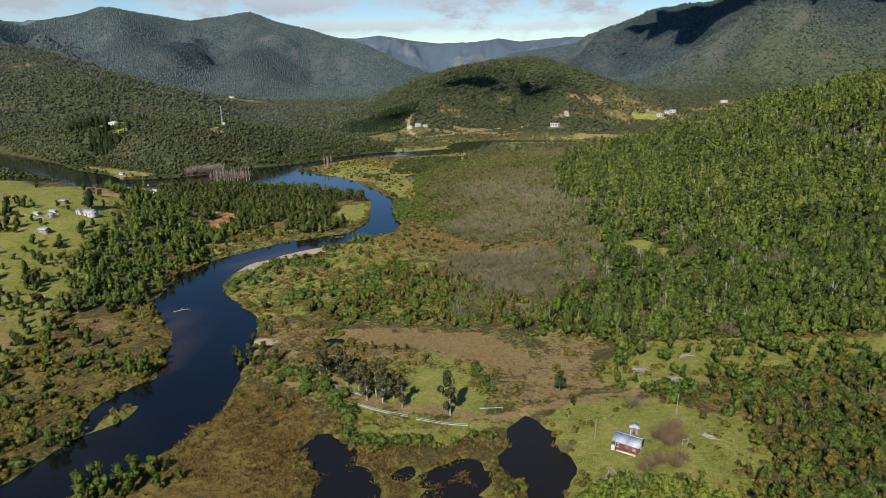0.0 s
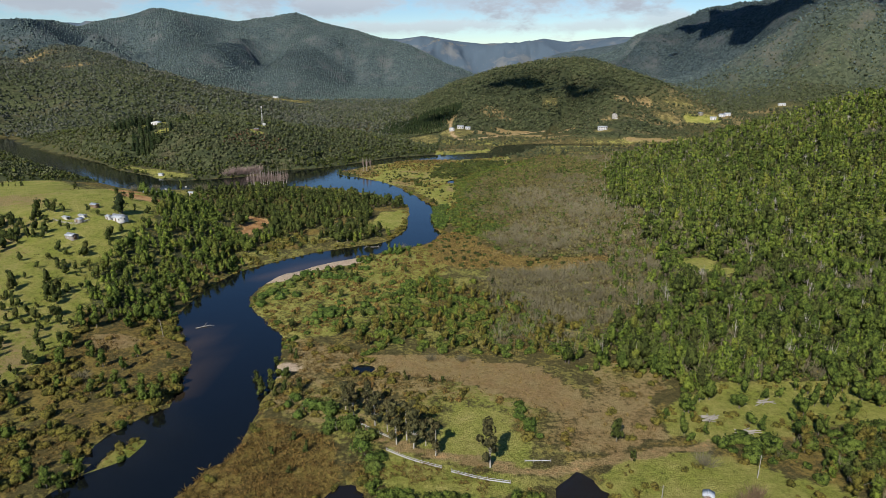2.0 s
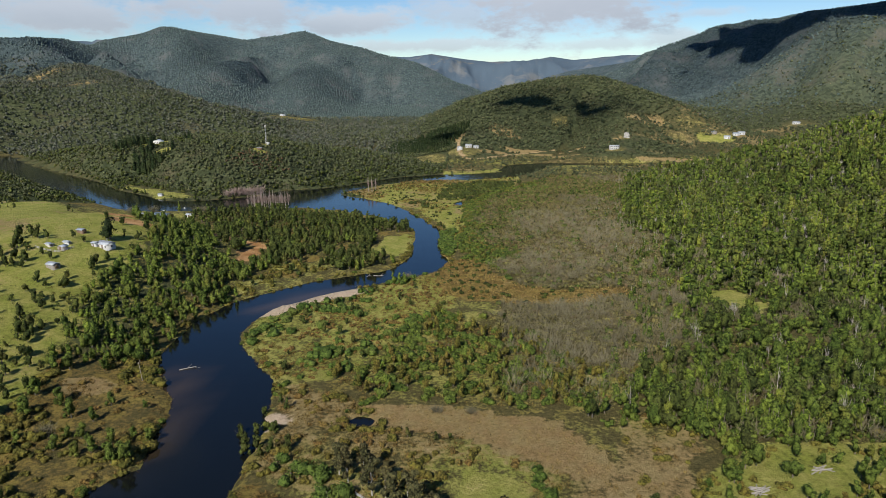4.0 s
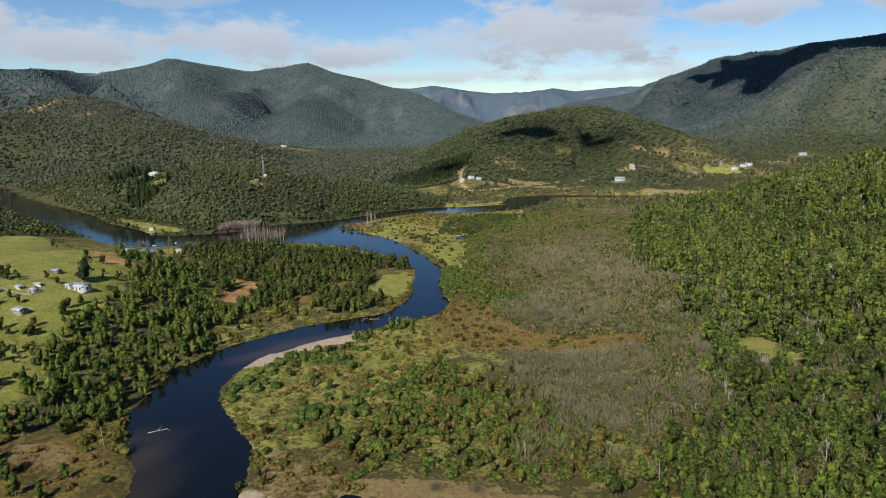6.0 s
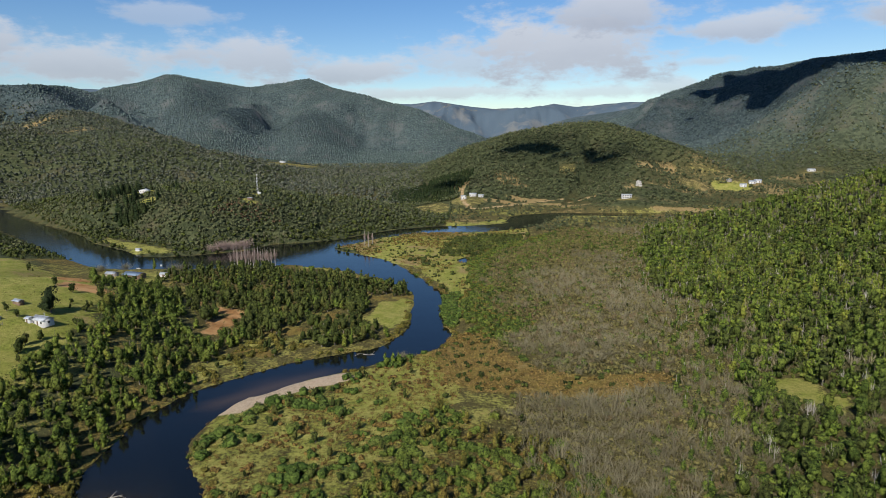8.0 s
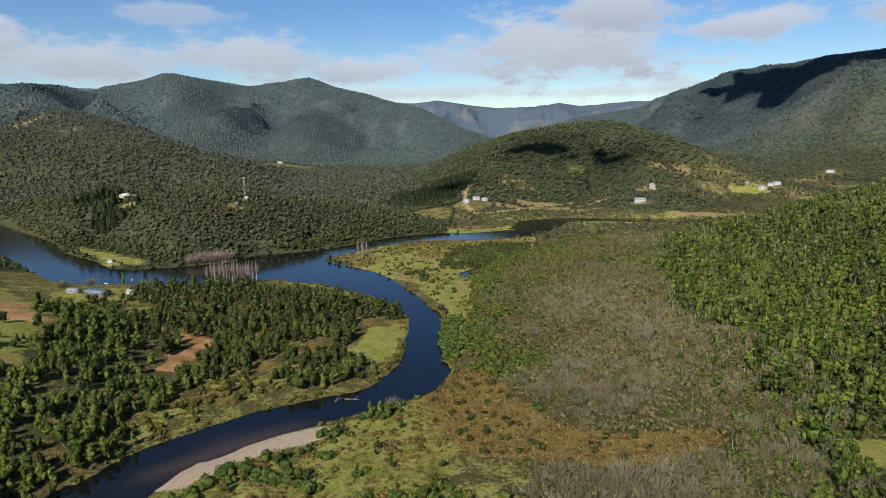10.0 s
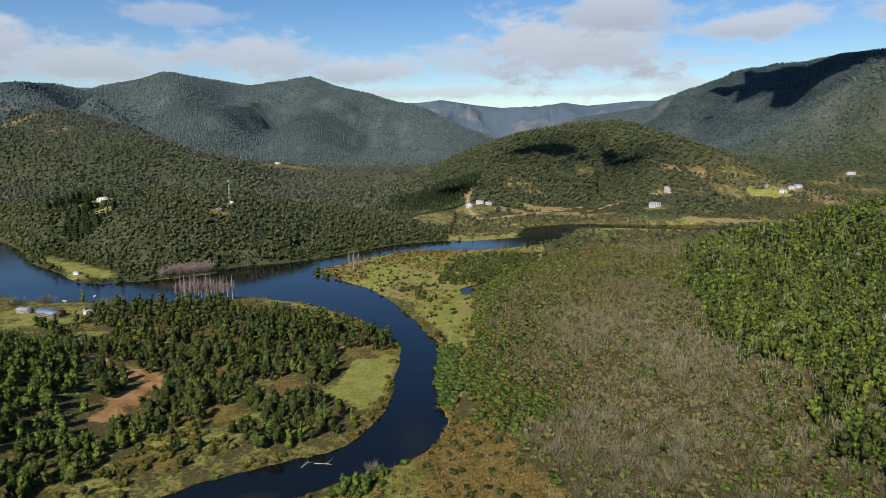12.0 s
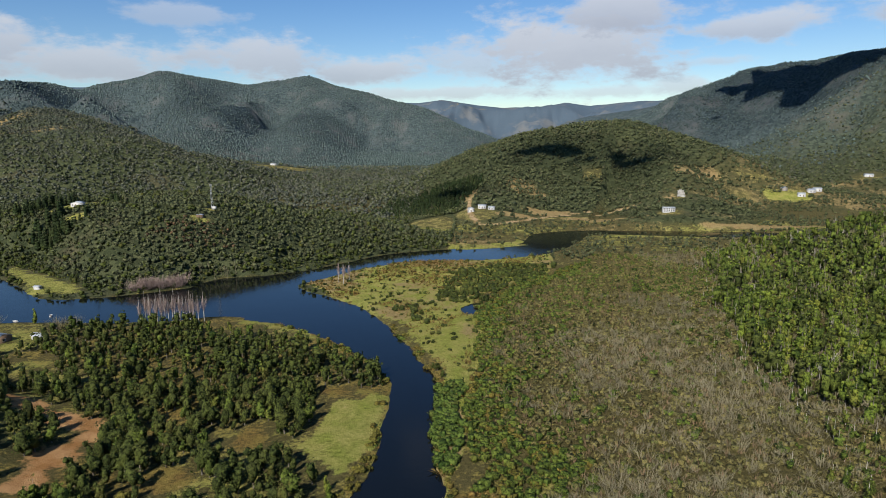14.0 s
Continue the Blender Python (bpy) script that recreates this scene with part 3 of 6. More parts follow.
def leaf_material(name, dark, light, odd, vary=0.55, gloss=0.08):
    """Foliage: two greens by tree, a third on odd trees, a change from leaf to leaf, and painted shade between clumps.
    """
    m, k, bsdf = material(name)
    own, leafy, _ = k.attribute("tint")
    pos = k.add("ShaderNodeNewGeometry").outputs["Position"]
    info = k.add("ShaderNodeObjectInfo").outputs["Random"]
    tree = k.math("FRACT", k.math("ADD", own, info))
    c = k.mix(tree, dark, light)
    c = k.mix(k.step(tree, 0.80, 0.97), c, odd)
    hue = k.math("FRACT", k.math("ADD", k.math("MULTIPLY", own, 9.7), info))
    c = k.mix(k.math("MULTIPLY", k.step(hue, 0.45, 1.0), vary), c, (light[0] * 1.15, light[1] * 0.86, light[2] * 1.0))
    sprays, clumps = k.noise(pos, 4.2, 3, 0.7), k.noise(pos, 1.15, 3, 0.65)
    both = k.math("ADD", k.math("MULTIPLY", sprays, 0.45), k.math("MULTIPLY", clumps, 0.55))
    # shade in the gaps between sprays, put into the colour where noise is low
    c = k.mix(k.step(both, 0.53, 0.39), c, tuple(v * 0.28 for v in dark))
    c = k.mix(k.math("MULTIPLY", k.step(k.math("ADD", k.math("MULTIPLY", leafy, 0.25), k.math("MULTIPLY", both, 0.9)), 0.50, 0.76), 0.8), c, (min(1, light[0] * 1.7), min(1, light[1] * 1.58), light[2] * 1.4))
    k.link(c, bsdf.inputs["Base Color"])
    bsdf.inputs["Roughness"].default_value = 0.7
    bsdf.inputs["Specular IOR Level"].default_value = gloss
    bump(k, bsdf, both, 1.0, 0.9)
    return m


def bark_material(name, dark, light):
    m, k, bsdf = material(name)
    pos = k.add("ShaderNodeNewGeometry").outputs["Position"]
    n = k.noise(pos, 2.5, 5)
    own, leafy, _ = k.attribute("tint")
    k.link(k.mix(k.math("ADD", k.math("MULTIPLY", n, 0.5), k.math("MULTIPLY", own, 0.5)), dark, light), bsdf.inputs["Base Color"])
    return m


M = {
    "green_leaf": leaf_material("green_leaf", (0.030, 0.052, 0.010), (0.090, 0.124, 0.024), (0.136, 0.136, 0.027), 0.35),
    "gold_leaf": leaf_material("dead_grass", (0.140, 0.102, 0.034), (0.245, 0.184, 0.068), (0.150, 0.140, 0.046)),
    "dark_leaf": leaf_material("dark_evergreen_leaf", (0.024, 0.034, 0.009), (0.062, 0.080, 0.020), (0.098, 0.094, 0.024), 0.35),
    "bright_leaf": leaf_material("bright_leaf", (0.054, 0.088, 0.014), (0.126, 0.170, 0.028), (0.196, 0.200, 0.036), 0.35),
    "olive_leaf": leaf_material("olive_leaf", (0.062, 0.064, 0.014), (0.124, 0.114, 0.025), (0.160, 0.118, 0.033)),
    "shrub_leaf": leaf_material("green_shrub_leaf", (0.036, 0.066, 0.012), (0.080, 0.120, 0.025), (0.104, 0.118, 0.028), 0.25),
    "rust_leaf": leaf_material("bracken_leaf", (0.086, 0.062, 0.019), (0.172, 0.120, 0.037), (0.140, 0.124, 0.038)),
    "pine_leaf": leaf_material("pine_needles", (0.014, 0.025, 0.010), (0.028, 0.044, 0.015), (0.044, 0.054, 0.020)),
    # blue of the distance haze is mixed into this leaf colour
    "hazy_far_leaf": leaf_material("hazy_mountain_leaf", (0.038, 0.060, 0.058), (0.072, 0.102, 0.097), (0.094, 0.112, 0.104), 0.2),
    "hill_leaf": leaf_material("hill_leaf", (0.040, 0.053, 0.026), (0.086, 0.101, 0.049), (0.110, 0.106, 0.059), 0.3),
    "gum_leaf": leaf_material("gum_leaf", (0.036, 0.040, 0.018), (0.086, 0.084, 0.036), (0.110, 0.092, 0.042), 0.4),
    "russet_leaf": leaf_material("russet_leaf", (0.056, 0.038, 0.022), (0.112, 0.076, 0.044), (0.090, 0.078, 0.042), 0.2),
    # greyed in its base colour to carry haze over the brown hill
    "hazy_moor_leaf": leaf_material("hazy_moor_leaf", (0.058, 0.069, 0.052), (0.100, 0.111, 0.084), (0.120, 0.113, 0.088), 0.25),
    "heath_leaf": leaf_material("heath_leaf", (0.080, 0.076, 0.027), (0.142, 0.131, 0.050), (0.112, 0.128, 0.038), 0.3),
    "grey_twig": bark_material("grey_twigs", (0.074, 0.067, 0.037), (0.236, 0.208, 0.128)),
    "pink_twig": bark_material("pinkish_twigs", (0.170, 0.118, 0.096), (0.400, 0.310, 0.270)),
    "red_twig": bark_material("reddish_twigs", (0.100, 0.070, 0.036), (0.230, 0.160, 0.090)),
    "bark": bark_material("bark", (0.060, 0.048, 0.036), (0.230, 0.200, 0.160)),
    "pale_bark": bark_material("pale_dead_wood", (0.200, 0.180, 0.150), (0.460, 0.430, 0.380)),
}

# ---- plants: templates as arrays ----


def leaf_cards(centres, outward, size, r):
    """A crooked four-sided clump of leaves at each centre, facing more or less outward."""
    n = len(centres)
    up = outward + r.normal(0, 0.6, (n, 3))
    up /= np.linalg.norm(up, axis=1)[:, None]
    side = np.cross(up, r.normal(0, 1, (n, 3)))
    side /= np.linalg.norm(side, axis=1)[:, None]
    over = np.cross(up, side)
    w, h = size * r.uniform(0.55, 1.35, n)[:, None], size * r.uniform(0.55, 1.35, n)[:, None]
    bend = up * size * 0.3
    corners = [centres - side * w + bend * r.normal(0, 1, (n, 1)), centres - over * h - bend, centres + side * w + bend * r.normal(0, 1, (n, 1)), centres + over * h - bend]
    return np.stack(corners, 1).reshape(-1, 3), np.arange(4 * n).reshape(n, 4)


CUBE = np.array([(-1, -1, -1), (1, -1, -1), (1, 1, -1), (-1, 1, -1), (-1, -1, 1), (1, -1, 1), (1, 1, 1), (-1, 1, 1)], float)
CUBE_FACES = np.array([(0, 3, 2, 1), (4, 5, 6, 7), (0, 1, 5, 4), (1, 2, 6, 5), (2, 3, 7, 6), (3, 0, 4, 7)])


def box(cx, cy, cz, sx, sy, sz):
    return CUBE * (sx / 2, sy / 2, sz / 2) + (cx, cy, cz), CUBE_FACES.copy()


def round_block():
    """A ball of 24 four-sided faces, from a cube cut in two each way."""
    where, verts, faces = {}, [], []
    for axis in range(3):
        for sign in (-1, 1):
            for i in (-1, 0):
                for j in (-1, 0):
                    ring = []
                    for a, b in ((i, j), (i + 1, j), (i + 1, j + 1), (i, j + 1)):
                        p = [a, b]
                        p.insert(axis, sign)
                        if tuple(p) not in where:
                            where[tuple(p)] = len(verts)
                            verts.append(Vector(p).normalized())
                        ring.append(where[tuple(p)])
                    faces.append(ring if (sign > 0) == (axis != 1) else ring[::-1])
    return np.array(verts, float), np.array(faces)


BALL, BALL_FACES = round_block()


def core(r, lobe, shrink=0.62, fine=False):
    """The dense inside of a lobe, a crooked lump."""
    x, y, z, q, tall = lobe
    if fine:
        v = BALL * r.uniform(0.62, 1.25, (len(BALL), 1)) * q * shrink * 1.36
    else:
        v = CUBE / math.sqrt(3) * r.uniform(0.8, 1.15, (8, 1)) * q * shrink * 1.45
    v = turned(v, r.uniform(0, 6.28)) * (1, 1, tall)
    return v + (x, y, z), (BALL_FACES if fine else CUBE_FACES).copy()


def crown(r, lobes, cards, size, cores=2, fine=False):
    """Leaf clumps on the skins of several lobes (x, y, z, radius, tallness)."""
    lobes = np.array(lobes, float)
    pick = r.choice(len(lobes), cards, p=lobes[:, 3] ** 2 / (lobes[:, 3] ** 2).sum())
    d = r.normal(0, 1, (cards, 3))
    d[:, 2] = d[:, 2] * 0.8 + 0.25
    d /= np.linalg.norm(d, axis=1)[:, None]
    depth = r.uniform(0.80, 1.12, cards)[:, None]
    l = lobes[pick]
    c = l[:, :3] + d * depth * l[:, 3:4] * np.stack([np.ones(cards), np.ones(cards), l[:, 4]], -1)
    order = np.argsort(-lobes[:, 3])[:cores]
    return joined([leaf_cards(c, d, size, r)] + [core(r, lobes[i], fine=fine) for i in order])


def stem(points, sides=5):
    """A tapered, crooked tube through (x, y, z, radius), as quads."""
    p = np.array(points, float)
    a = np.arange(sides) / sides * 2 * np.pi
    v = np.concatenate([np.stack([q[0] + q[3] * np.cos(a), q[1] + q[3] * np.sin(a), np.full(sides, q[2])], -1) for q in p])
    f = [[i * sides + j, i * sides + (j + 1) % sides, (i + 1) * sides + (j + 1) % sides, (i + 1) * sides + j] for i in range(len(p) - 1) for j in range(sides)]
    return v, np.array(f)


def limb(a, b, ra, rb, sides=4):
    """A tapered bar from a to b, in any direction."""
    a, b = np.array(a, float), np.array(b, float)
    d = (b - a) / np.linalg.norm(b - a)
    u = np.cross(d, (0, 0, 1) if abs(d[2]) < 0.9 else (1, 0, 0))
    u /= np.linalg.norm(u)
    w = np.cross(d, u)
    t = (np.arange(sides) + 0.5) / sides * 2 * np.pi
    ring = np.cos(t)[:, None] * u + np.sin(t)[:, None] * w
    v = np.concatenate([a + ring * ra, b + ring * rb])
    f = [[j, (j + 1) % sides, sides + (j + 1) % sides, sides + j] for j in range(sides)]
    if sides == 4:
        f += [[3, 2, 1, 0], [4, 5, 6, 7]]
    return v, np.array(f)


def joined(pieces):
    vs, fs, n = [], [], 0
    for v, f in pieces:
        vs.append(v), fs.append(f + n)
        n += len(v)
    return np.concatenate(vs), np.concatenate(fs)


def turned(v, r):
    """Rows of v turned about z by r."""
    c, s = np.cos(r), np.sin(r)
    return np.stack([v[:, 0] * c - v[:, 1] * s, v[:, 0] * s + v[:, 1] * c, v[:, 2]], -1)


def round_lobes(r, h, w, n, base=0.16):
    lobes = [(0, 0, h * 0.50, w * 0.56, h * 0.42 / (w * 0.56))]
    for i in range(n):
        a, f = r.uniform(0, 6.28), r.uniform(base, 0.9)
        q = r.uniform(0.45, 0.85) * w * (1.15 - 0.75 * f)
        lobes.append((q * math.cos(a), q * math.sin(a), h * f, w * r.uniform(0.20, 0.42), r.uniform(0.8, 1.4)))
    return lobes


def column_lobes(r, h, w, n):
    lobes = []
    for i in range(n):
        f = (i + 0.5) / n
        a = r.uniform(0, 6.28)
        q = w * 0.3 * (1 - f * 0.6)
        lobes.append((q * math.cos(a), q * math.sin(a), h * (0.12 + 0.80 * f), w * (0.85 - 0.6 * f) * r.uniform(0.8, 1.2), r.uniform(0.9, 1.5)))
    return lobes


def mound_lobes(r, h, w, n):
    return [(r.normal(0, 0.4) * w, r.normal(0, 0.4) * w, h * 0.25, w * r.uniform(0.4, 0.7), h / w * r.uniform(0.6, 1.1)) for _ in range(n)]


def twigs(r, n, h, w, thick):
    """Upright bare twigs: long, thin, bent slivers."""
    b = r.normal(0, w * 0.35, (n, 2))
    lean = b * r.uniform(0.3, 1.0, (n, 1)) + r.normal(0, w * 0.25, (n, 2))
    tall = h * r.uniform(0.5, 1.1, n)
    a = r.uniform(0, 6.28, n)
    side = np.stack([np.cos(a), np.sin(a), r.normal(0, 0.2, n)], -1) * thick
    base = np.concatenate([b * 0.6, np.zeros((n, 1))], 1)
    top = np.concatenate([b + lean, tall[:, None]], 1)
    mid = (base + top) / 2 + r.normal(0, w * 0.12, (n, 3))
    return np.stack([base, mid - side, top, mid + side], 1).reshape(-1, 3), np.arange(4 * n).reshape(n, 4)


def template(kind, level, i):
    """One variant of a kind of plant at a level of detail: its leaf part and its wood part, in metres."""
    r = np.random.default_rng(1000 * level + 31 * i + len(kind) * 7 + ord(kind[0]))
    n = (360, 92, 26, 8)[level]
    size = (0.23, 0.33, 0.50, 0.90)[level]
    cores, fine = (8, 4, 4, 2)[level], level < 2
    wood = None
    if kind == "broadleaf":
        h, w = r.uniform(7.5, 10.5), r.uniform(2.6, 3.6)
        leaf = crown(r, round_lobes(r, h, w, 11), n, size, cores, fine)
        wood = joined([stem([(0, 0, -0.4, 0.28), (0.1, 0, h * 0.3, 0.2), (0.2, 0.1, h * 0.7, 0.08)], 4)] + [limb((0.1, 0, h * 0.28), (r.normal(0, 1.3), r.normal(0, 1.3), h * 0.6), 0.12, 0.04) for _ in range(3 if level < 1 else 0)])
    elif kind == "gum":
        h, w = r.uniform(12, 15.0), r.uniform(2.4, 3.2)
        lobes = [(r.normal(0, w * 0.42), r.normal(0, w * 0.42), h * f, w * r.uniform(0.32, 0.52), 1.1) for f in (0.24, 0.32, 0.38, 0.45, 0.52, 0.58, 0.64, 0.7, 0.78, 0.85, 0.92)]
        leaf = crown(r, lobes, 620, size * 1.25, 8, True)
        wood = joined([stem([(0, 0, -0.4, 0.24), (0.1, 0.1, h * 0.35, 0.16), (0.2, 0, h * 0.9, 0.05)], 5)] + [limb((0.1, 0.1, h * 0.3), (l[0], l[1], l[2]), 0.12, 0.04) for l in lobes[:5]])
    elif kind == "slender":
        h, w = r.uniform(8.5, 12.5), r.uniform(1.7, 2.5)
        leaf = crown(r, column_lobes(r, h, w, 7), n, size * 0.85, cores, fine)
        wood = stem([(0, 0, -0.4, 0.2), (0.1, 0, h * 0.4, 0.14), (0.1, 0.1, h * 0.85, 0.05)], 4)
    elif kind == "pine":
        h, w = r.uniform(10, 14.0), r.uniform(2.2, 2.8)
        leaf = crown(r, [(0, 0, h * f, w * (1.08 - f), 0.9) for f in (0.15, 0.3, 0.45, 0.6, 0.75, 0.9)], n, size * 0.8, min(cores + 1, 6), fine)
        wood = stem([(0, 0, -0.4, 0.25), (0, 0, h * 0.5, 0.14), (0, 0, h * 0.97, 0.04)], 4)
    elif kind == "shrub":
        leaf = crown(r, mound_lobes(r, r.uniform(1.8, 3.0), r.uniform(1.5, 2.3), 5), int(n * 0.7), size * 0.72, min(cores, 3), fine)
    elif kind == "tuft":
        leaf = crown(r, mound_lobes(r, r.uniform(0.5, 1.1), r.uniform(0.7, 1.2), 3), max(6, int(n * 0.2)), size * 0.5, 0)
    elif kind == "reed":
        leaf = twigs(r, (60, 14, 8, 6)[level], r.uniform(0.6, 1.0), r.uniform(1.0, 1.6), (0.05, 0.12, 0.18, 0.22)[level])
    elif kind == "bare":
        leaf = twigs(r, (230, 34, 20, 10)[level], r.uniform(2.2, 3.8), r.uniform(1.8, 2.8), (0.035, 0.05, 0.08, 0.16)[level])
    elif kind == "poplar":
        h = r.uniform(15, 19)
        wood = stem([(0, 0, -0.3, 0.26), (r.normal(0, 0.1), 0, h * 0.5, 0.17), (r.normal(0, 0.2), 0, h, 0.04)], 5)
        v, f = twigs(r, 70, h * 0.55, 1.6, 0.075)
        lift = r.uniform(0.25, 0.55, 70).repeat(4) * h
        leaf = (np.stack([v[:, 0] * 0.8, v[:, 1] * 0.8, np.minimum(v[:, 2] * 0.7 + lift, h * 1.02)], -1), f)
    elif kind == "snag":
        h = r.uniform(7, 12)
        v, f = twigs(r, 16, h * 0.45, 2.2, 0.06)
        leaf = joined([stem([(0, 0, 0, 0.17), (0.2, 0.1, h * 0.5, 0.12), (0.3, 0.3, h, 0.04)], 4), (v + (0.2, 0.2, h * 0.45), f)])
    else:
        h, w = r.uniform(5.5, 9.0), r.uniform(2.6, 3.8)
        lobes = [(0, 0, h * 0.45, w * 0.8, 0.95)] + [(r.normal(0, w * 0.35), r.normal(0, w * 0.35), h * r.uniform(0.35, 0.75), w * 0.5, 0.9) for _ in range(3)]
        if kind == "speck":
            v, f = core(r, (0, 0, h * 0.34, w * 0.95, 0.85), 0.8)
            v[4:, :2] *= 0.72
            v[4:, 2] += h * 0.04
            leaf = (v, f[1:])
        else:
            leaf = crown(r, lobes, (60, 30, 5, 3)[level], (0.9, 1.0, 1.2, 1.6)[level], (3, 2, 1, 1)[level])
    return leaf, wood


def stuff(name, label, category, kind, level, places, scales, leaf, wood="bark", keep_wood=True):
    """Many plants of one kind, joined into one mesh. places: x, y, z rows."""
    if not len(places):
        return None
    r = np.random.default_rng(len(places) + level)
    kinds = [template(kind, level, i) for i in range(6)]
    pick = r.integers(0, len(kinds), len(places))
    spin = r.uniform(0, 6.28, len(places))
    wide = r.uniform(0.85, 1.2, len(places))
    x, y = places[:, 0], places[:, 1]
    tint = np.clip(0.47 + 0.5 * fbm(x, y, 34, 3) + 0.5 * fbm(x + 40, y, 130, 3) + r.normal(0, 0.27, len(places)), 0, 0.999)
    vs, fs, ts, ms, n = [], [], [], [], 0
    for i, (lf, wd) in enumerate(kinds):
        rows = np.nonzero(pick == i)[0]
        if not len(rows):
            continue
        for slot, piece in enumerate((lf, wd if keep_wood else None)):
            if piece is None:
                continue
            v, f = piece
            c, s = np.cos(spin[rows])[:, None], np.sin(spin[rows])[:, None]
            k, q = scales[rows][:, None], (scales * wide)[rows][:, None]
            p = np.stack([(v[None, :, 0] * c - v[None, :, 1] * s) * q, (v[None, :, 0] * s + v[None, :, 1] * c) * q, v[None, :, 2] * k], -1) + places[rows][:, None, :]
            vs.append(p.reshape(-1, 3))
            fs.append((f[None] + (np.arange(len(rows)) * len(v))[:, None, None]).reshape(-1, 4) + n)
            leafy = np.repeat(r.random((len(rows), (len(v) + 3) // 4)), 4, axis=1)[:, :len(v)]
            ts.append(np.stack([np.broadcast_to(tint[rows][:, None], leafy.shape), leafy, np.zeros(leafy.shape), np.ones(leafy.shape)], -1).reshape(-1, 4))
            ms.append(np.full(len(rows) * len(f), slot))
            n += len(rows) * len(v)
    mesh = mesh_of(name, np.concatenate(vs), np.concatenate(fs))
    put_colour(mesh, "tint", np.concatenate(ts))
    mesh.materials.append(M[leaf])
    mesh.materials.append(M[wood])
    mesh.polygons.foreach_set("material_index", np.concatenate(ms).astype(np.int32))
    return tagged(new(name, mesh), label, category, kind="stuff")


def scatter(area, spacing, keep, seed, lift=-0.1, edge=0.5):
    """Jittered places on the ground in an area (x0, y0, x1, y1) where keep(x, y) gives a chance."""
    r = np.random.default_rng(seed)
    gx, gy = np.meshgrid(np.arange(area[0], area[2], spacing), np.arange(area[1], area[3], spacing))
    x = gx.ravel() + r.uniform(-0.6, 0.6, gx.size) * spacing
    y = gy.ravel() + r.uniform(-0.6, 0.6, gx.size) * spacing
    ok = r.random(x.size) < keep(x, y)
    x, y = x[ok], y[ok]
    ok = shore(x, y) > edge
    x, y = x[ok], y[ok]
    return np.stack([x, y, ground_z(x, y) + lift], -1)


def in_view(x, y):
    """The wedge of land that lies ahead."""
    return (np.abs(x + 0.09 * y) < 0.76 * np.maximum(y, 60) + 30) & (y > 95)


def free(x, y, margin=0.0):
    ok = np.ones(x.shape, bool)
    for cx, cy, a, b in CLEARINGS:
        ok &= np.hypot((x - cx) / (a + margin), (y - cy) / (b + margin)) > 1 + 0.25 * fbm(x, y, 12, 2)
    for line, half in ROADS.values():
        ok &= along(x, y, line)[0] > half + 0.4
    return ok & (along(x, y, BEACH)[0] > 6.5)


LOW = ((0, 400, 2), (400, 5000, 3))
NEAR, MIDDLE = ((0, 330, 1), (330, 620, 2), (620, 5000, 3)), ((0, 470, 1), (470, 5000, 2))


def planted(name, label, category, kind, zones, spacing, chance, leaf, wood="bark", size=(0.8, 1.2), seed=1, area=None, split=NEAR, avoid=OPEN + ("rust_bush",)):
    """Fill zones with one kind of plant, coarser with distance."""
    pts = np.concatenate([np.array(ZONES[z], float) for z in zones])
    area = area or (pts[:, 0].min() - 6, pts[:, 1].min() - 6, pts[:, 0].max() + 6, pts[:, 1].max() + 6)

    def keep(x, y):
        c = any_zone(x, y, *zones) & free(x, y) & in_view(x, y)
        for z in avoid:
            if z not in zones:
                c &= ~zone(z, x, y)
        return c * (chance(x, y) if callable(chance) else chance)
    p = scatter(area, spacing, keep, seed)
    s = np.random.default_rng(seed + 5).uniform(size[0], size[1], len(p))
    for low, high, level in split:
        rows = (p[:, 1] >= low) & (p[:, 1] < high)
        stuff(name, label, category, kind, level, p[rows], s[rows], leaf, wood)


def patchy(base, size, swing, shift=0.0):
    return lambda x, y: base + swing * fbm(x + shift, y - shift, size, 3)


ground = make_ground()


def make_water():
    xs, ys = np.arange(-900, 700, 10.0), np.arange(-620, 1060, 10.0)
    gx, gy = np.meshgrid(xs, ys)
    index = np.arange(gx.size).reshape(gx.shape)
    quads = np.stack([index[:-1, :-1], index[:-1, 1:], index[1:, 1:], index[1:, :-1]], -1).reshape(-1, 4)
    mesh = mesh_of("water", np.stack([gx, gy, np.zeros(gx.shape)], -1).reshape(-1, 3), quads)
    x, y = gx.ravel(), gy.ravel()
    d, _ = along(x, y, [(-102, 200), (-104, 222), (-110, 240), (-116, 250)])
    shoal = 0.34 * np.exp(-(d / 6) ** 2)
    d, _ = along(x, y, [(-108, 318), (-98, 335), (-82, 347)])
    shoal = np.maximum(shoal, 0.5 * np.exp(-(d / 5) ** 2))
    shoal = np.maximum(shoal, 0.07 * (y < 175) * (x > -50))
    put_colour(mesh, "shoal", np.stack([shoal, shoal, shoal, np.ones(x.shape)], -1))
    mesh.materials.append(water_material())
    return tagged(new("water", mesh), "dark, calm river water reflecting the sky", "water", kind="structure")


water = make_water()

# ---- woods and scrub ----
EAST, EAST_LOW, EAST_HIGH = (30, 200, 420, 800), (30, 200, 420, 330), (30, 330, 420, 800)


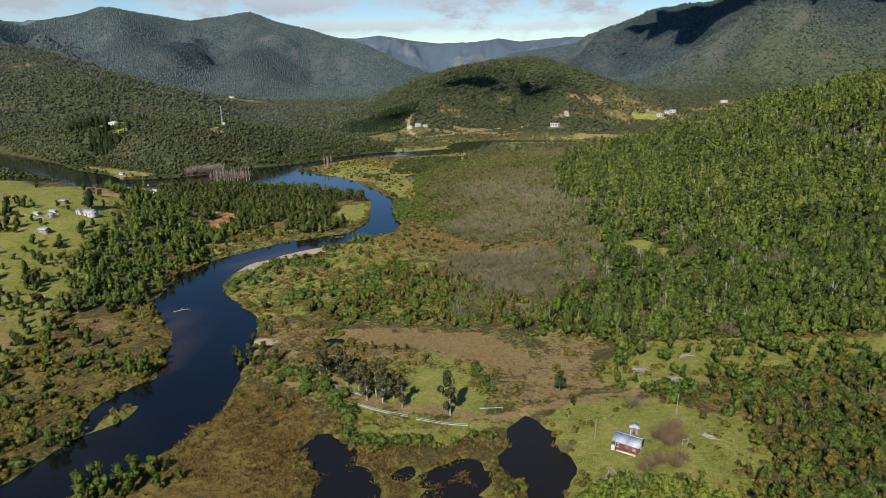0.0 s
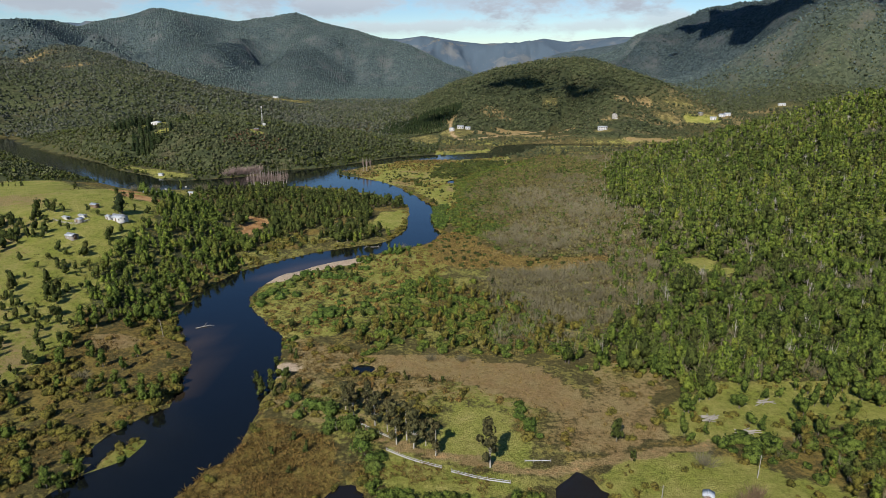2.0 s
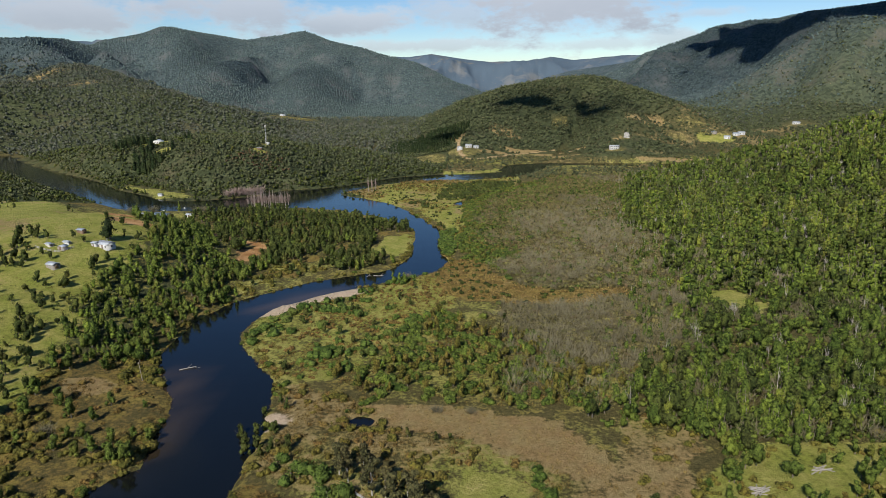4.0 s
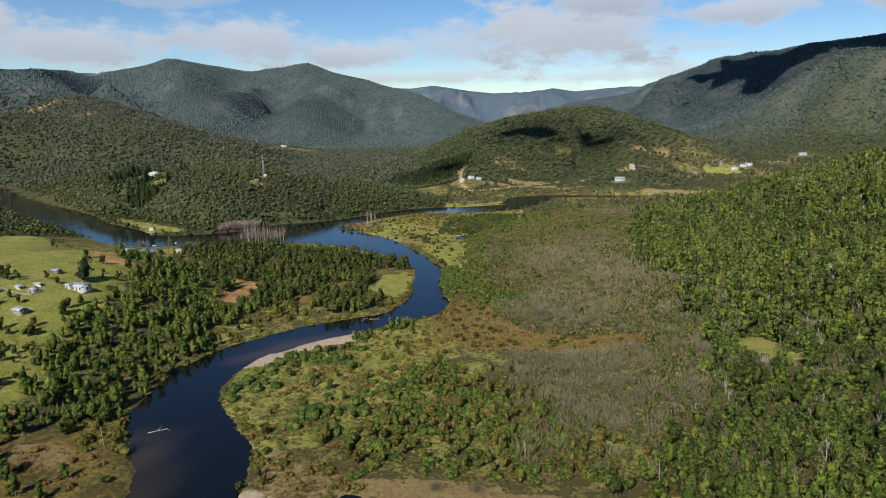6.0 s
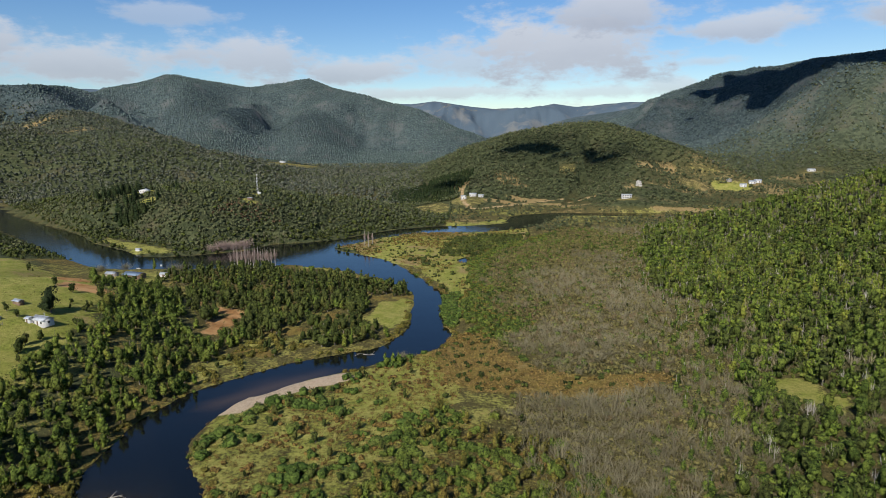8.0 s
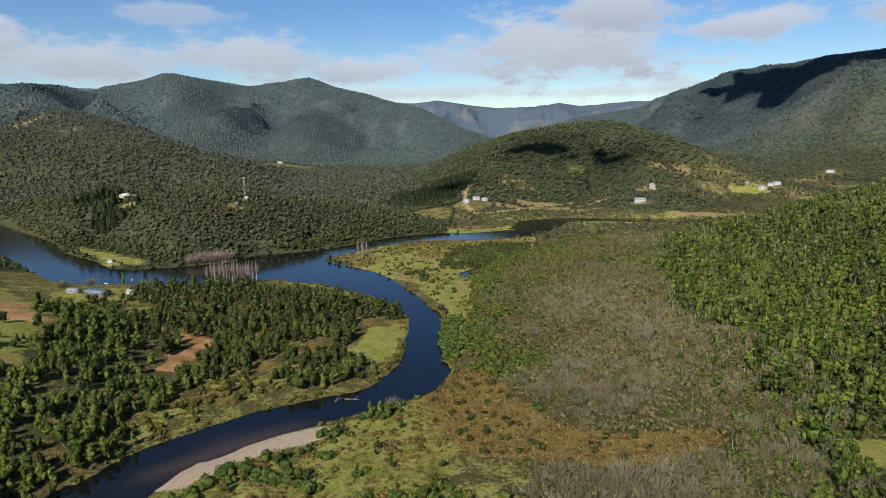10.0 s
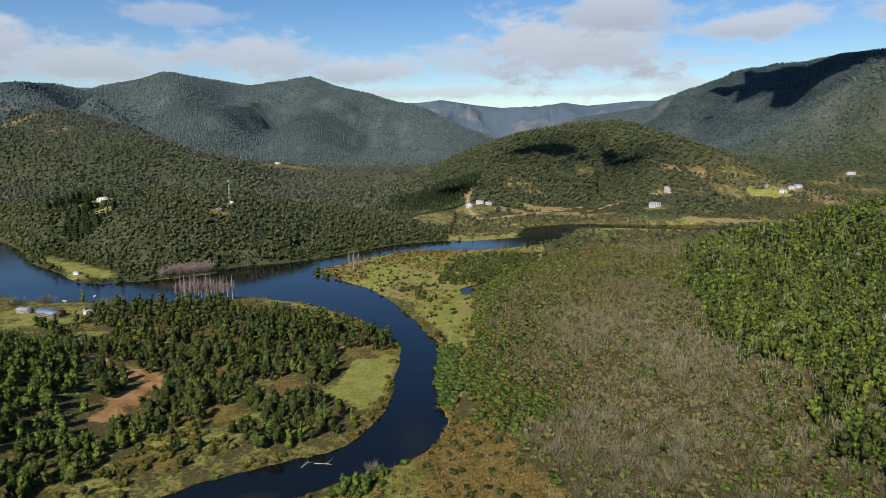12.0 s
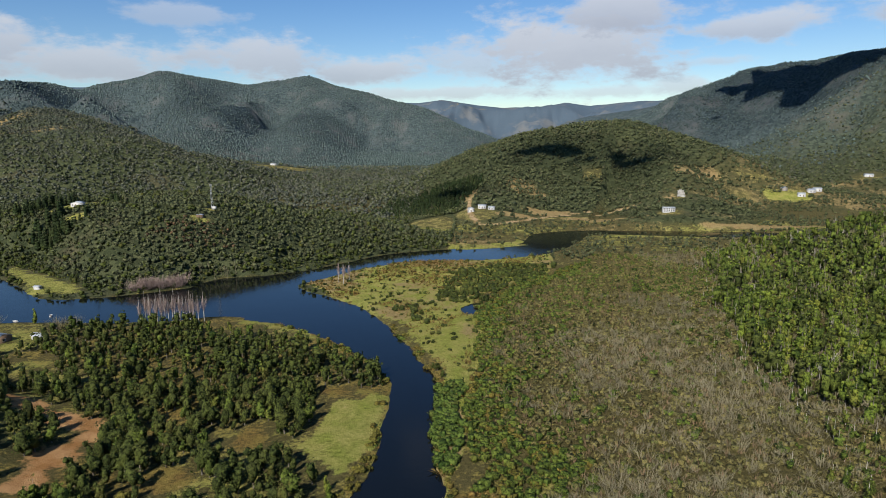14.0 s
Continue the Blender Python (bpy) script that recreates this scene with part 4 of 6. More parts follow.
def grey_patch(x, y):
    """Where the thicket stands quite leafless."""
    hit = np.zeros(x.shape)
    for cx, cy, a, b in ((32, 286, 36, 24), (35, 395, 34, 26), (75, 470, 22, 60), (40, 520, 30, 40), (80, 610, 26, 30), (130, 750, 36, 36)):
        hit = np.maximum(hit, 1 - smooth(np.hypot((x - cx) / a, (y - cy) / b) + 0.4 * fbm(x, y, 20, 3), 0.7, 1.1))
    return hit


for area, big, wide in ((EAST_LOW, 1.0, 1.0), (EAST_HIGH, 1.2, 1.12)):
    planted("slender_trees", "bright green slender trees crowding the valley slope", "trees", "slender", ["east_wood"], 5.0 * wide, patchy(0.55, 34, 1.1), "bright_leaf", "bark", (0.5 * big, 1.1 * big), 11, area)
    planted("green_trees", "green broadleaf trees among the slope wood", "trees", "broadleaf", ["east_wood"], 6.0 * wide, patchy(0.78, 30, 0.7, 33), "green_leaf", "bark", (0.55 * big, 1.15 * big), 12, area)
    planted("dark_trees", "darker olive trees among the slope wood", "trees", "broadleaf", ["east_wood"], 7.0 * wide, patchy(0.5, 40, 0.9, 77), "dark_leaf", "bark", (0.5 * big, 1.2 * big), 10, area)
planted("grey_bushes", "grey leafless bushes between the green trees", "shrubs", "bare", ["east_wood"], 5.0, patchy(0.3, 24, 1.1, 51), "grey_twig", "bark", (1.0, 2.0), 9, EAST)
planted("foot_trees", "green trees where the slope wood meets the clearing", "trees", "broadleaf", ["wood_foot"], 4.8, patchy(0.75, 20, 0.5), "green_leaf", "bark", (0.45, 0.95), 66)
planted("foot_slender", "slender bright trees where the slope wood meets the clearing", "trees", "slender", ["wood_foot"], 5.6, patchy(0.55, 20, 0.7), "bright_leaf", "pale_bark", (0.5, 0.9), 67)
planted("undergrowth", "green undergrowth between the slope trees", "shrubs", "shrub", ["east_wood"], 3.6, patchy(0.75, 20, 0.5, 44), "green_leaf", "bark", (0.6, 1.4), 71, (30, 190, 330, 440), split=((0, 5000, 3),))
planted("bare_snags", "pale dead trunks standing among green trees", "dead trees", "snag", ["east_wood"], 13, 0.5, "pale_bark", "bark", (0.6, 0.95), 13, EAST)
SEAM = [(67, 258), (72, 310), (92, 385), (112, 438), (106, 520), (120, 620), (178, 790)]


def by_seam(x, y, reach):
    return 1 - smooth(along(x, y, SEAM)[0] + 14 * fbm(x, y, 20, 3), reach * 0.3, reach)


def leafy_part(x, y):
    """Where the thicket is in leaf: towards the river and in its far end."""
    return np.clip(smooth(y, 540, 640) * 0.7 + (1 - smooth(x - 0.12 * (y - 400), -2, 22)) * 0.8 + 0.5 * fbm(x, y, 30, 3), 0, 1) * (1 - grey_patch(x, y) * 0.7)


planted("grey_thicket", "grey-brown leafless thicket on marshy ground", "thicket", "bare", ["thicket"], 2.8, lambda x, y: 0.30 + 0.5 * fbm(x, y, 22, 4) + 0.35 * grey_patch(x, y) - 0.3 * leafy_part(x, y) - 0.35 * smooth(y, 560, 650), "grey_twig", "bark", (0.8, 1.4), 14, split=((0, 420, 1), (420, 640, 2), (640, 5000, 3)))
planted("tall_grey_bushes", "tall grey leafless bushes at the thicket's near end", "shrubs", "bare", ["thicket", "scrub"], 3.6, lambda x, y: (0.32 + 0.7 * fbm(x, y, 16, 3)) * (y < 345) * (x > 5), "grey_twig", "bark", (1.0, 1.9), 62)
planted("brown_thicket", "brown leafless bushes between the grey ones", "thicket", "bare", ["thicket"], 4.2, patchy(0.4, 24, 0.9, 71), "red_twig", "bark", (0.5, 0.9), 56, split=LOW)
planted("olive_shrubs", "olive-green shrubs mixed into the bare thicket", "shrubs", "shrub", ["thicket"], 2.9, lambda x, y: 0.88 - 0.5 * fbm(x, y, 26, 4) - 0.3 * grey_patch(x, y), "heath_leaf", "bark", (0.45, 1.15), 15, split=((0, 340, 2), (340, 5000, 3)))
planted("thicket_green", "scattered green shrubs in the thicket", "shrubs", "shrub", ["thicket"], 4.2, lambda x, y: 0.08 + 0.5 * fbm(x + 12, y, 24, 4) + 0.7 * leafy_part(x, y), "green_leaf", "bark", (0.6, 1.3), 8, split=LOW)
planted("thicket_dark", "dark evergreen bushes standing in the thicket", "shrubs", "broadleaf", ["thicket"], 9.0, patchy(0.08, 30, 0.9, 88), "dark_leaf", "bark", (0.25, 0.5), 57, split=LOW)
planted("seam_trees", "young green trees spreading into the thicket", "trees", "slender", ["thicket"], 5.5, lambda x, y: 0.6 * by_seam(x, y, 34), "green_leaf", "pale_bark", (0.4, 0.85), 58, split=((0, 420, 1), (420, 5000, 3)))
planted("seam_bushes", "grey leafless bushes spreading into the slope wood", "shrubs", "bare", ["east_wood"], 3.6, lambda x, y: 0.6 * by_seam(x, y, 30), "grey_twig", "bark", (0.7, 1.3), 59, EAST, split=((0, 420, 1), (420, 5000, 3)))
planted("green_shrubs", "fresh green shrubs along the thicket's edge", "shrubs", "shrub", ["green_edge"], 2.8, 0.8, "green_leaf", "bark", (0.7, 1.4), 16, split=((0, 470, 2), (470, 5000, 3)))
planted("edge_olive", "olive shrubs along the thicket's edge", "shrubs", "shrub", ["green_edge"], 4.0, patchy(0.5, 40, 0.6), "olive_leaf", "bark", (0.7, 1.3), 7)
planted("bank_shrubs", "dense green shrubs on the river bank", "shrubs", "shrub", ["bank_shrubs"], 2.0, 0.95, "shrub_leaf", "bark", (0.9, 1.6), 17, avoid=())
planted("scrub_trees", "mixed olive-green scrub trees", "trees", "broadleaf", ["scrub"], 4.6, patchy(0.5, 30, 0.5), "olive_leaf", "bark", (0.3, 0.7), 18)
planted("scrub_bushes", "bright green scrub bushes", "shrubs", "shrub", ["scrub"], 3.2, patchy(0.5, 25, 0.7, 9), "green_leaf", "bark", (0.6, 1.5), 19)
planted("scrub_green", "slender green saplings in the scrub", "trees", "slender", ["scrub"], 6.0, patchy(0.3, 30, 0.8, 19), "bright_leaf", "bark", (0.35, 0.65), 6)
planted("bend_shrubs", "green mounded shrubs on the river bend", "shrubs", "shrub", ["bend"], 4.4, patchy(0.36, 16, 1.4), "shrub_leaf", "bark", (0.7, 1.75), 20)
planted("bend_russet", "russet bracken clumps between the mounded shrubs", "bracken", "shrub", ["bend", "rust_bush"], 3.4, patchy(0.22, 18, 1.3, 17), "rust_leaf", "bark", (0.35, 0.8), 68, avoid=("green_field",))
planted("bend_dark", "dark bushes on the river bend", "shrubs", "broadleaf", ["bend"], 8.0, patchy(0.25, 30, 0.8, 40), "dark_leaf", "bark", (0.3, 0.55), 5)
planted("bracken", "rust-brown bracken tufts on rough grass", "bracken", "reed", ["bend", "west_low", "scrub", "rough"], 1.8, patchy(0.38, 20, 1.1, 5), "rust_leaf", "bark", (0.6, 1.2), 21)
planted("gold_grass", "golden-brown dead grass and bracken beside the river", "grass", "reed", ["rust_bush"], 1.4, patchy(0.65, 16, 0.8), "gold_leaf", "bark", (0.6, 1.2), 22)
planted("small_dark_bushes", "small dark green bushes in the dead grass", "shrubs", "shrub", ["rust_bush", "spit"], 5.0, lambda x, y: 0.36 + 0.4 * (x < 0) * (y < 420), "dark_leaf", "bark", (0.35, 1.05), 4)
planted("dark_wood", "dense dark evergreen broadleaf wood beside the river", "trees", "broadleaf", ["dark_wood"], 4.7, patchy(0.8, 30, 0.7), "dark_leaf", "bark", (0.5, 1.05), 23, split=MIDDLE)
planted("dark_wood_green", "greener trees in the dark wood", "trees", "broadleaf", ["dark_wood"], 8.0, patchy(0.45, 40, 0.9, 21), "green_leaf", "bark", (0.5, 1.0), 3, split=MIDDLE)
planted("west_wood", "green mixed wood on the slope above the river", "trees", "broadleaf", ["west_wood"], 4.7, patchy(0.85, 30, 0.5), "green_leaf", "bark", (0.45, 1.0), 24, split=MIDDLE)
planted("west_slender", "slender bright green trees in the slope wood", "trees", "slender", ["west_wood"], 5.0, patchy(0.6, 40, 0.7, 60), "bright_leaf", "bark", (0.5, 0.9), 2, split=MIDDLE)
planted("pasture_trees", "scattered small trees in the pasture", "trees", "broadleaf", ["pasture"], 5.5, lambda x, y: smooth(x + 14 * fbm(x, y, 30, 3), -225, -172) * 0.85 + 0.6 * (fbm(x, y, 40, 3) > 0.42), "dark_leaf", "bark", (0.25, 0.75), 25, split=MIDDLE)
planted("pasture_wood", "clumps of dark trees in the pasture", "trees", "broadleaf", ["pasture"], 5.5, lambda x, y: 0.8 * (np.hypot((x + 232) / 20, (y - 318) / 26) < 1 + 0.4 * fbm(x, y, 14, 2)), "dark_leaf", "bark", (0.5, 0.9), 31, split=MIDDLE)
planted("shore_wood", "trees between the pasture and the water", "trees", "broadleaf", ["pasture"], 6.0, lambda x, y: 0.85 * (along(x, y, [(-560, 712), (-450, 633), (-365, 560), (-310, 535), (-262, 530)])[0] < 16), "green_leaf", "bark", (0.5, 0.95), 32, (-600, 500, -250, 740), MIDDLE)
planted("west_scrub", "scrub and bushes on the low west bank", "shrubs", "shrub", ["west_low"], 3.7, patchy(0.5, 25, 1.0), "olive_leaf", "bark", (0.5, 1.5), 26)
planted("marsh_reed", "rust-brown reeds in the wet ground", "reeds", "reed", ["reed", "pond_edge"], 1.5, patchy(0.6, 14, 0.8), "rust_leaf", "bark", (0.8, 1.5), 27, avoid=("field", "meadow", "croft"))
planted("glade_scrub", "olive bushes and small trees in the riverside glade", "shrubs", "shrub", ["river_glade"], 3.6, patchy(0.32, 14, 1.2), "olive_leaf", "bark", (0.5, 1.3), 69, avoid=(), split=MIDDLE)
planted("glade_trees", "small dark trees in the riverside glade", "trees", "broadleaf", ["river_glade"], 6.5, patchy(0.3, 14, 1.0, 8), "dark_leaf", "bark", (0.3, 0.6), 70, avoid=(), split=MIDDLE)
planted("pond_bushes", "olive bushes round the ponds", "shrubs", "shrub", ["pond_edge"], 4.5, patchy(0.35, 16, 0.9), "olive_leaf", "bark", (0.5, 1.2), 30, avoid=("field", "meadow", "croft"))
planted("marsh_grass", "dry tan marsh grass", "grass", "reed", ["marsh"], 1.5, 0.7, "gold_leaf", "bark", (0.4, 0.8), 33)
planted("rough_grass", "tufts of rough grass in the clearings", "grass", "tuft", ["croft", "glade", "meadow", "spit", "pasture"], 3.4, patchy(0.3, 18, 1.0), "olive_leaf", "bark", (0.5, 1.1), 34, (-260, 110, 175, 720), avoid=("marsh",))
planted("spit_bushes", "small rust bushes on the grassy spit", "shrubs", "reed", ["spit"], 2.6, patchy(0.08, 22, 1.3, 4), "rust_leaf", "bark", (1.0, 2.2), 29)
planted("spit_shrubs", "olive shrubs on the grassy spit", "shrubs", "shrub", ["spit_scrub"], 4.0, 0.75, "dark_leaf", "bark", (0.9, 1.8), 35, avoid=(), split=MIDDLE)


planted("slope_foot_wood", "dense olive bushes and small trees under the slope", "trees", "broadleaf", ["east_near"], 4.0, patchy(0.6, 22, 0.7), "dark_leaf", "bark", (0.3, 0.6), 39)
planted("slope_foot_green", "green bushes under the slope", "shrubs", "shrub", ["east_near", "glade_edge"], 3.2, patchy(0.5, 20, 0.8, 31), "green_leaf", "bark", (0.7, 1.6), 40, avoid=("croft",))
planted("slope_foot_grey", "grey leafless bushes under the slope", "shrubs", "bare", ["east_near"], 6.0, 0.35, "grey_twig", "bark", (0.8, 1.4), 51)
planted("west_low_trees", "small dark trees on the low west bank", "trees", "broadleaf", ["west_low"], 6.5, patchy(0.3, 26, 1.2, 14), "green_leaf", "bark", (0.3, 0.85), 52)
planted("rough_bushes", "olive and brown bushes on rough ground", "shrubs", "shrub", ["rough"], 4.4, patchy(0.4, 18, 1.0), "olive_leaf", "bark", (0.4, 1.1), 36)
planted("west_bracken_bushes", "rust-brown bushes on the low west bank", "shrubs", "shrub", ["west_low", "rough"], 5.0, patchy(0.3, 20, 0.8, 25), "rust_leaf", "bark", (0.4, 0.9), 37)
planted("glade_bushes", "bushes standing in the clearing", "shrubs", "shrub", ["glade", "croft", "glade_edge"], 3.4, patchy(0.28, 10, 1.1), "olive_leaf", "bark", (0.25, 0.85), 38)
planted("glade_clumps", "clumps of small trees in the clearing", "trees", "broadleaf", ["glade", "glade_edge"], 4.2, patchy(0.12, 14, 1.6), "green_leaf", "bark", (0.35, 0.8), 53)
planted("croft_south_bushes", "green bushes and saplings below the cottage", "shrubs", "shrub", ["croft_south"], 2.8, 0.75, "bright_leaf", "bark", (0.8, 1.7), 54, avoid=())


def fringe(name, label, leaf, spacing, chance, size, seed, kind="shrub", reach=4.5):
    """Plants on the narrow strip beside the river."""
    def keep(x, y):
        s = shore(x, y)
        return (s > 0.4) * (s < reach) * in_view(x, y) * (along(x, y, BEACH)[0] > 8) * np.clip(chance(x, y), 0, 1)
    p = scatter((-175, 110, -20, 560), spacing, keep, seed)
    k = np.random.default_rng(seed).uniform(size[0], size[1], len(p))
    for low, high, level in MIDDLE:
        rows = (p[:, 1] >= low) & (p[:, 1] < high)
        stuff(name, label, "shrubs", kind, level, p[rows], k[rows], leaf)


fringe("bank_bushes", "olive bushes overhanging the river bank", "olive_leaf", 2.6, patchy(0.22, 13, 1.3), (0.3, 0.95), 81)
fringe("bank_green", "green bushes along the water's edge", "green_leaf", 3.2, patchy(0.12, 15, 1.4, 37), (0.4, 1.2), 82)
fringe("bank_sedge", "tan sedge along the water's edge", "rust_leaf", 1.5, patchy(0.45, 9, 1.0, 11), (0.5, 1.0), 83, "reed", 2.2)

wet = scatter((-45, 122, 34, 165), 1.3, lambda x, y: 0.9 * smooth(fbm(x + 8, y, 9, 3), 0.12, 0.35) * (x < 10), 55, 0.3, -9.0)
stuff("pond_reeds", "brown reeds standing in the ponds", "reeds", "reed", 1, wet, np.random.default_rng(4).uniform(0.5, 1.0, len(wet)), "rust_leaf")


def hill_forest(name, label, leaf, area, spacing, chance, level, size, seed, kind="hill"):
    """Trees on the slopes that face the valley."""
    def keep(x, y):
        faces = ground_z(x, y + 12) - ground_z(x, y - 12) > -5.0
        return in_view(x, y) * free(x, y) * faces * (chance(x, y) if callable(chance) else chance)
    p = scatter(area, spacing, keep, seed, -0.4)
    s = np.random.default_rng(seed).uniform(size[0], size[1], len(p))
    stuff(name, label, "trees", kind, level, p, s, leaf, keep_wood=False)


def off_floor(x, y):
    return ~(any_zone(x, y, "spit", "thicket", "green_edge", "east_wood", "pasture", "dark_wood", "west_wood", "shore_meadow"))


def in_plantation(x, y):
    return inside(x + 8 * fbm(x, y, 30, 2), y, [(-165, 985), (-70, 950), (-48, 1010), (-40, 1100), (-90, 1150), (-160, 1090)])


hill_forest("mast_hill_wood", "olive and green wood covering a low hill", "hill_leaf", (-720, 600, -60, 980), 4.2, lambda x, y: off_floor(x, y) * (height(x, y) > 2.0) * (0.85 + 0.3 * fbm(x, y, 60, 2)), 2, (0.36, 0.84), 41)
hill_forest("mast_hill_dark", "darker trees on the low hill and its shore", "dark_leaf", (-760, 600, -60, 1000), 8.5, lambda x, y: off_floor(x, y) * (height(x, y) > 1.2) * (0.5 + 0.6 * fbm(x + 90, y, 90, 3) + 0.4 * (height(x, y) < 12)), 2, (0.45, 0.95), 47)
hill_forest("shore_belt", "trees and bushes overhanging the far shore", "dark_leaf", (-760, 585, -60, 1000), 4.6, lambda x, y: 0.85 * off_floor(x, y) * (shore(x, y) < 34), 2, (0.3, 0.75), 63)
hill_forest("hill_pines", "dark pines sheltering the houses on the hill", "pine_leaf", (-470, 700, -330, 850), 5.0, lambda x, y: 0.9 * (np.minimum(np.hypot((x + 432) / 30, (y - 795) / 26), np.hypot((x + 385) / 24, (y - 742) / 20)) < 1 + 0.4 * fbm(x, y, 16, 2)), 2, (0.9, 1.4), 64, "pine")
hill_forest("rusty_scrub", "reddish-brown dying scrub on the low hill", "russet_leaf", (-320, 660, -200, 780), 4.2, lambda x, y: 0.7 * (np.hypot((x + 252) / 38, (y - 708) / 24) < 1 + 0.5 * fbm(x, y, 16, 3)), 2, (0.35, 0.7), 65)
hill_forest("valley_wood", "scattered valley woodland beyond the river", "hill_leaf", (-120, 740, 560, 1150), 5.4, lambda x, y: (0.62 + 0.9 * fbm(x, y, 50, 3)) * off_floor(x, y), 3, (0.3, 0.7), 42)
hill_forest("round_hill_wood", "green wooded round hill", "hill_leaf", (-350, 930, 560, 1400), 7.0, lambda x, y: (height(x, y) > 8) * ~in_plantation(x, y) * (0.75 + 0.3 * fbm(x, y, 80, 3)) * (1 - 0.75 * smooth(x - 0.6 * (y - 1150), 215, 320)), 3, (0.6, 1.05), 43)
hill_forest("round_hill_olive", "olive scrub on the round hill", "hill_leaf", (-350, 930, 560, 1400), 9.0, lambda x, y: (height(x, y) > 8) * ~in_plantation(x, y) * (0.6 + 0.5 * fbm(x + 200, y, 80, 3)), 3, (0.5, 0.85), 48)
hill_forest("pine_plantation", "dark pine plantation in rows on the hill", "pine_leaf", (-175, 940, -30, 1160), 5.2, lambda x, y: in_plantation(x, y) * 0.95, 3, (0.75, 1.05), 49, "pine")
hill_forest("brown_hill_wood", "brown-green scrub forest on a hill", "hazy_moor_leaf", (-1350, 950, -120, 1800), 8.2, lambda x, y: 0.75 + 0.4 * fbm(x, y, 120, 3), 3, (0.7, 1.15), 44)
hill_forest("brown_hill_green", "greener trees on the brown hill", "hill_leaf", (-1350, 950, -120, 1800), 11.0, lambda x, y: 0.6 + 0.5 * fbm(x + 70, y, 160, 3), 3, (0.7, 1.2), 50)
def remote(x, y):
    return smooth(y + 0.25 * np.maximum(x - 300, 0), 1500, 2250)


hill_forest("west_mountain_wood", "dense forest on the western mountains", "hazy_far_leaf", (-2300, 1700, 0, 2950), 9.6, 0.95, 3, (0.65, 1.1), 45, "speck")
hill_forest("east_mountain_wood", "dense forest on the eastern mountain", "hazy_far_leaf", (350, 1500, 2100, 3000), 9.2, lambda x, y: 0.95 * (height(x, y) > 14) * remote(x, y), 3, (0.65, 1.1), 46, "speck")
hill_forest("east_foot_wood", "olive-green scrub wood at the mountain's foot", "hill_leaf", (350, 1150, 1700, 2300), 9.0, lambda x, y: (height(x, y) > 12) * (0.7 + 0.6 * fbm(x, y, 110, 3)) * (1 - remote(x, y)), 3, (0.6, 1.0), 60)
hill_forest("east_foot_heath", "pale olive heath at the mountain's foot", "hazy_moor_leaf", (350, 1150, 1700, 2300), 11.0, lambda x, y: (height(x, y) > 12) * (0.45 - 0.8 * fbm(x, y, 110, 3)) * (1 - remote(x, y)), 3, (0.5, 0.85), 61)


# ---- things ----
def plain_material(name, colour, rough=0.6, metal=0.0, spread=0.25, scale=3.0):
    """Paint, metal or timber with weathering at two sizes."""
    m, k, bsdf = material(name)
    pos = k.add("ShaderNodeTexCoord").outputs["Object"]
    worn = k.math("ADD", k.math("MULTIPLY", k.noise(pos, scale, 5), 0.6), k.math("MULTIPLY", k.noise(pos, scale * 0.2, 3), 0.4))
    k.link(k.mix(k.step(worn, 0.35, 0.68), tuple(v * (1 - spread) for v in colour), tuple(min(1, v * (1 + spread * 0.6)) for v in colour)), bsdf.inputs["Base Color"])
    bsdf.inputs["Roughness"].default_value, bsdf.inputs["Metallic"].default_value = rough, metal
    bsdf.inputs["Specular IOR Level"].default_value = 0.3
    bump(k, bsdf, worn, 0.3, 0.02)
    return m


def sheet_material(name, colour, rough=0.45):
    """Corrugated metal sheets, streaked with dirt."""
    m, k, bsdf = material(name)
    pos = k.add("ShaderNodeTexCoord").outputs["Object"]
    wave = k.add("ShaderNodeTexWave")
    k.link(pos, wave.inputs["Vector"])
    wave.inputs["Scale"].default_value = 1.6
    streak = k.noise(pos, 1.4, 5)
    k.link(k.mix(k.step(streak, 0.35, 0.7), tuple(v * 0.72 for v in colour), colour), bsdf.inputs["Base Color"])
    bsdf.inputs["Roughness"].default_value = rough
    bsdf.inputs["Specular IOR Level"].default_value = 0.5
    bump(k, bsdf, wave.outputs[0], 0.4, 0.04)
    return m


def vapour_material():
    """Cloud: part of the light goes through."""
    m, k, bsdf = material("cloud_vapour")
    out = [n for n in m.node_tree.nodes if n.type == "OUTPUT_MATERIAL"][0]
    bsdf.inputs["Base Color"].default_value, bsdf.inputs["Roughness"].default_value = (0.9, 0.9, 0.92, 1), 1.0
    clear, both = k.add("ShaderNodeBsdfTransparent"), k.add("ShaderNodeMixShader")
    both.inputs[0].default_value = 0.075
    k.link(clear.outputs[0], both.inputs[1])
    k.link(bsdf.outputs[0], both.inputs[2])
    k.link(both.outputs[0], out.inputs[0])
    return m


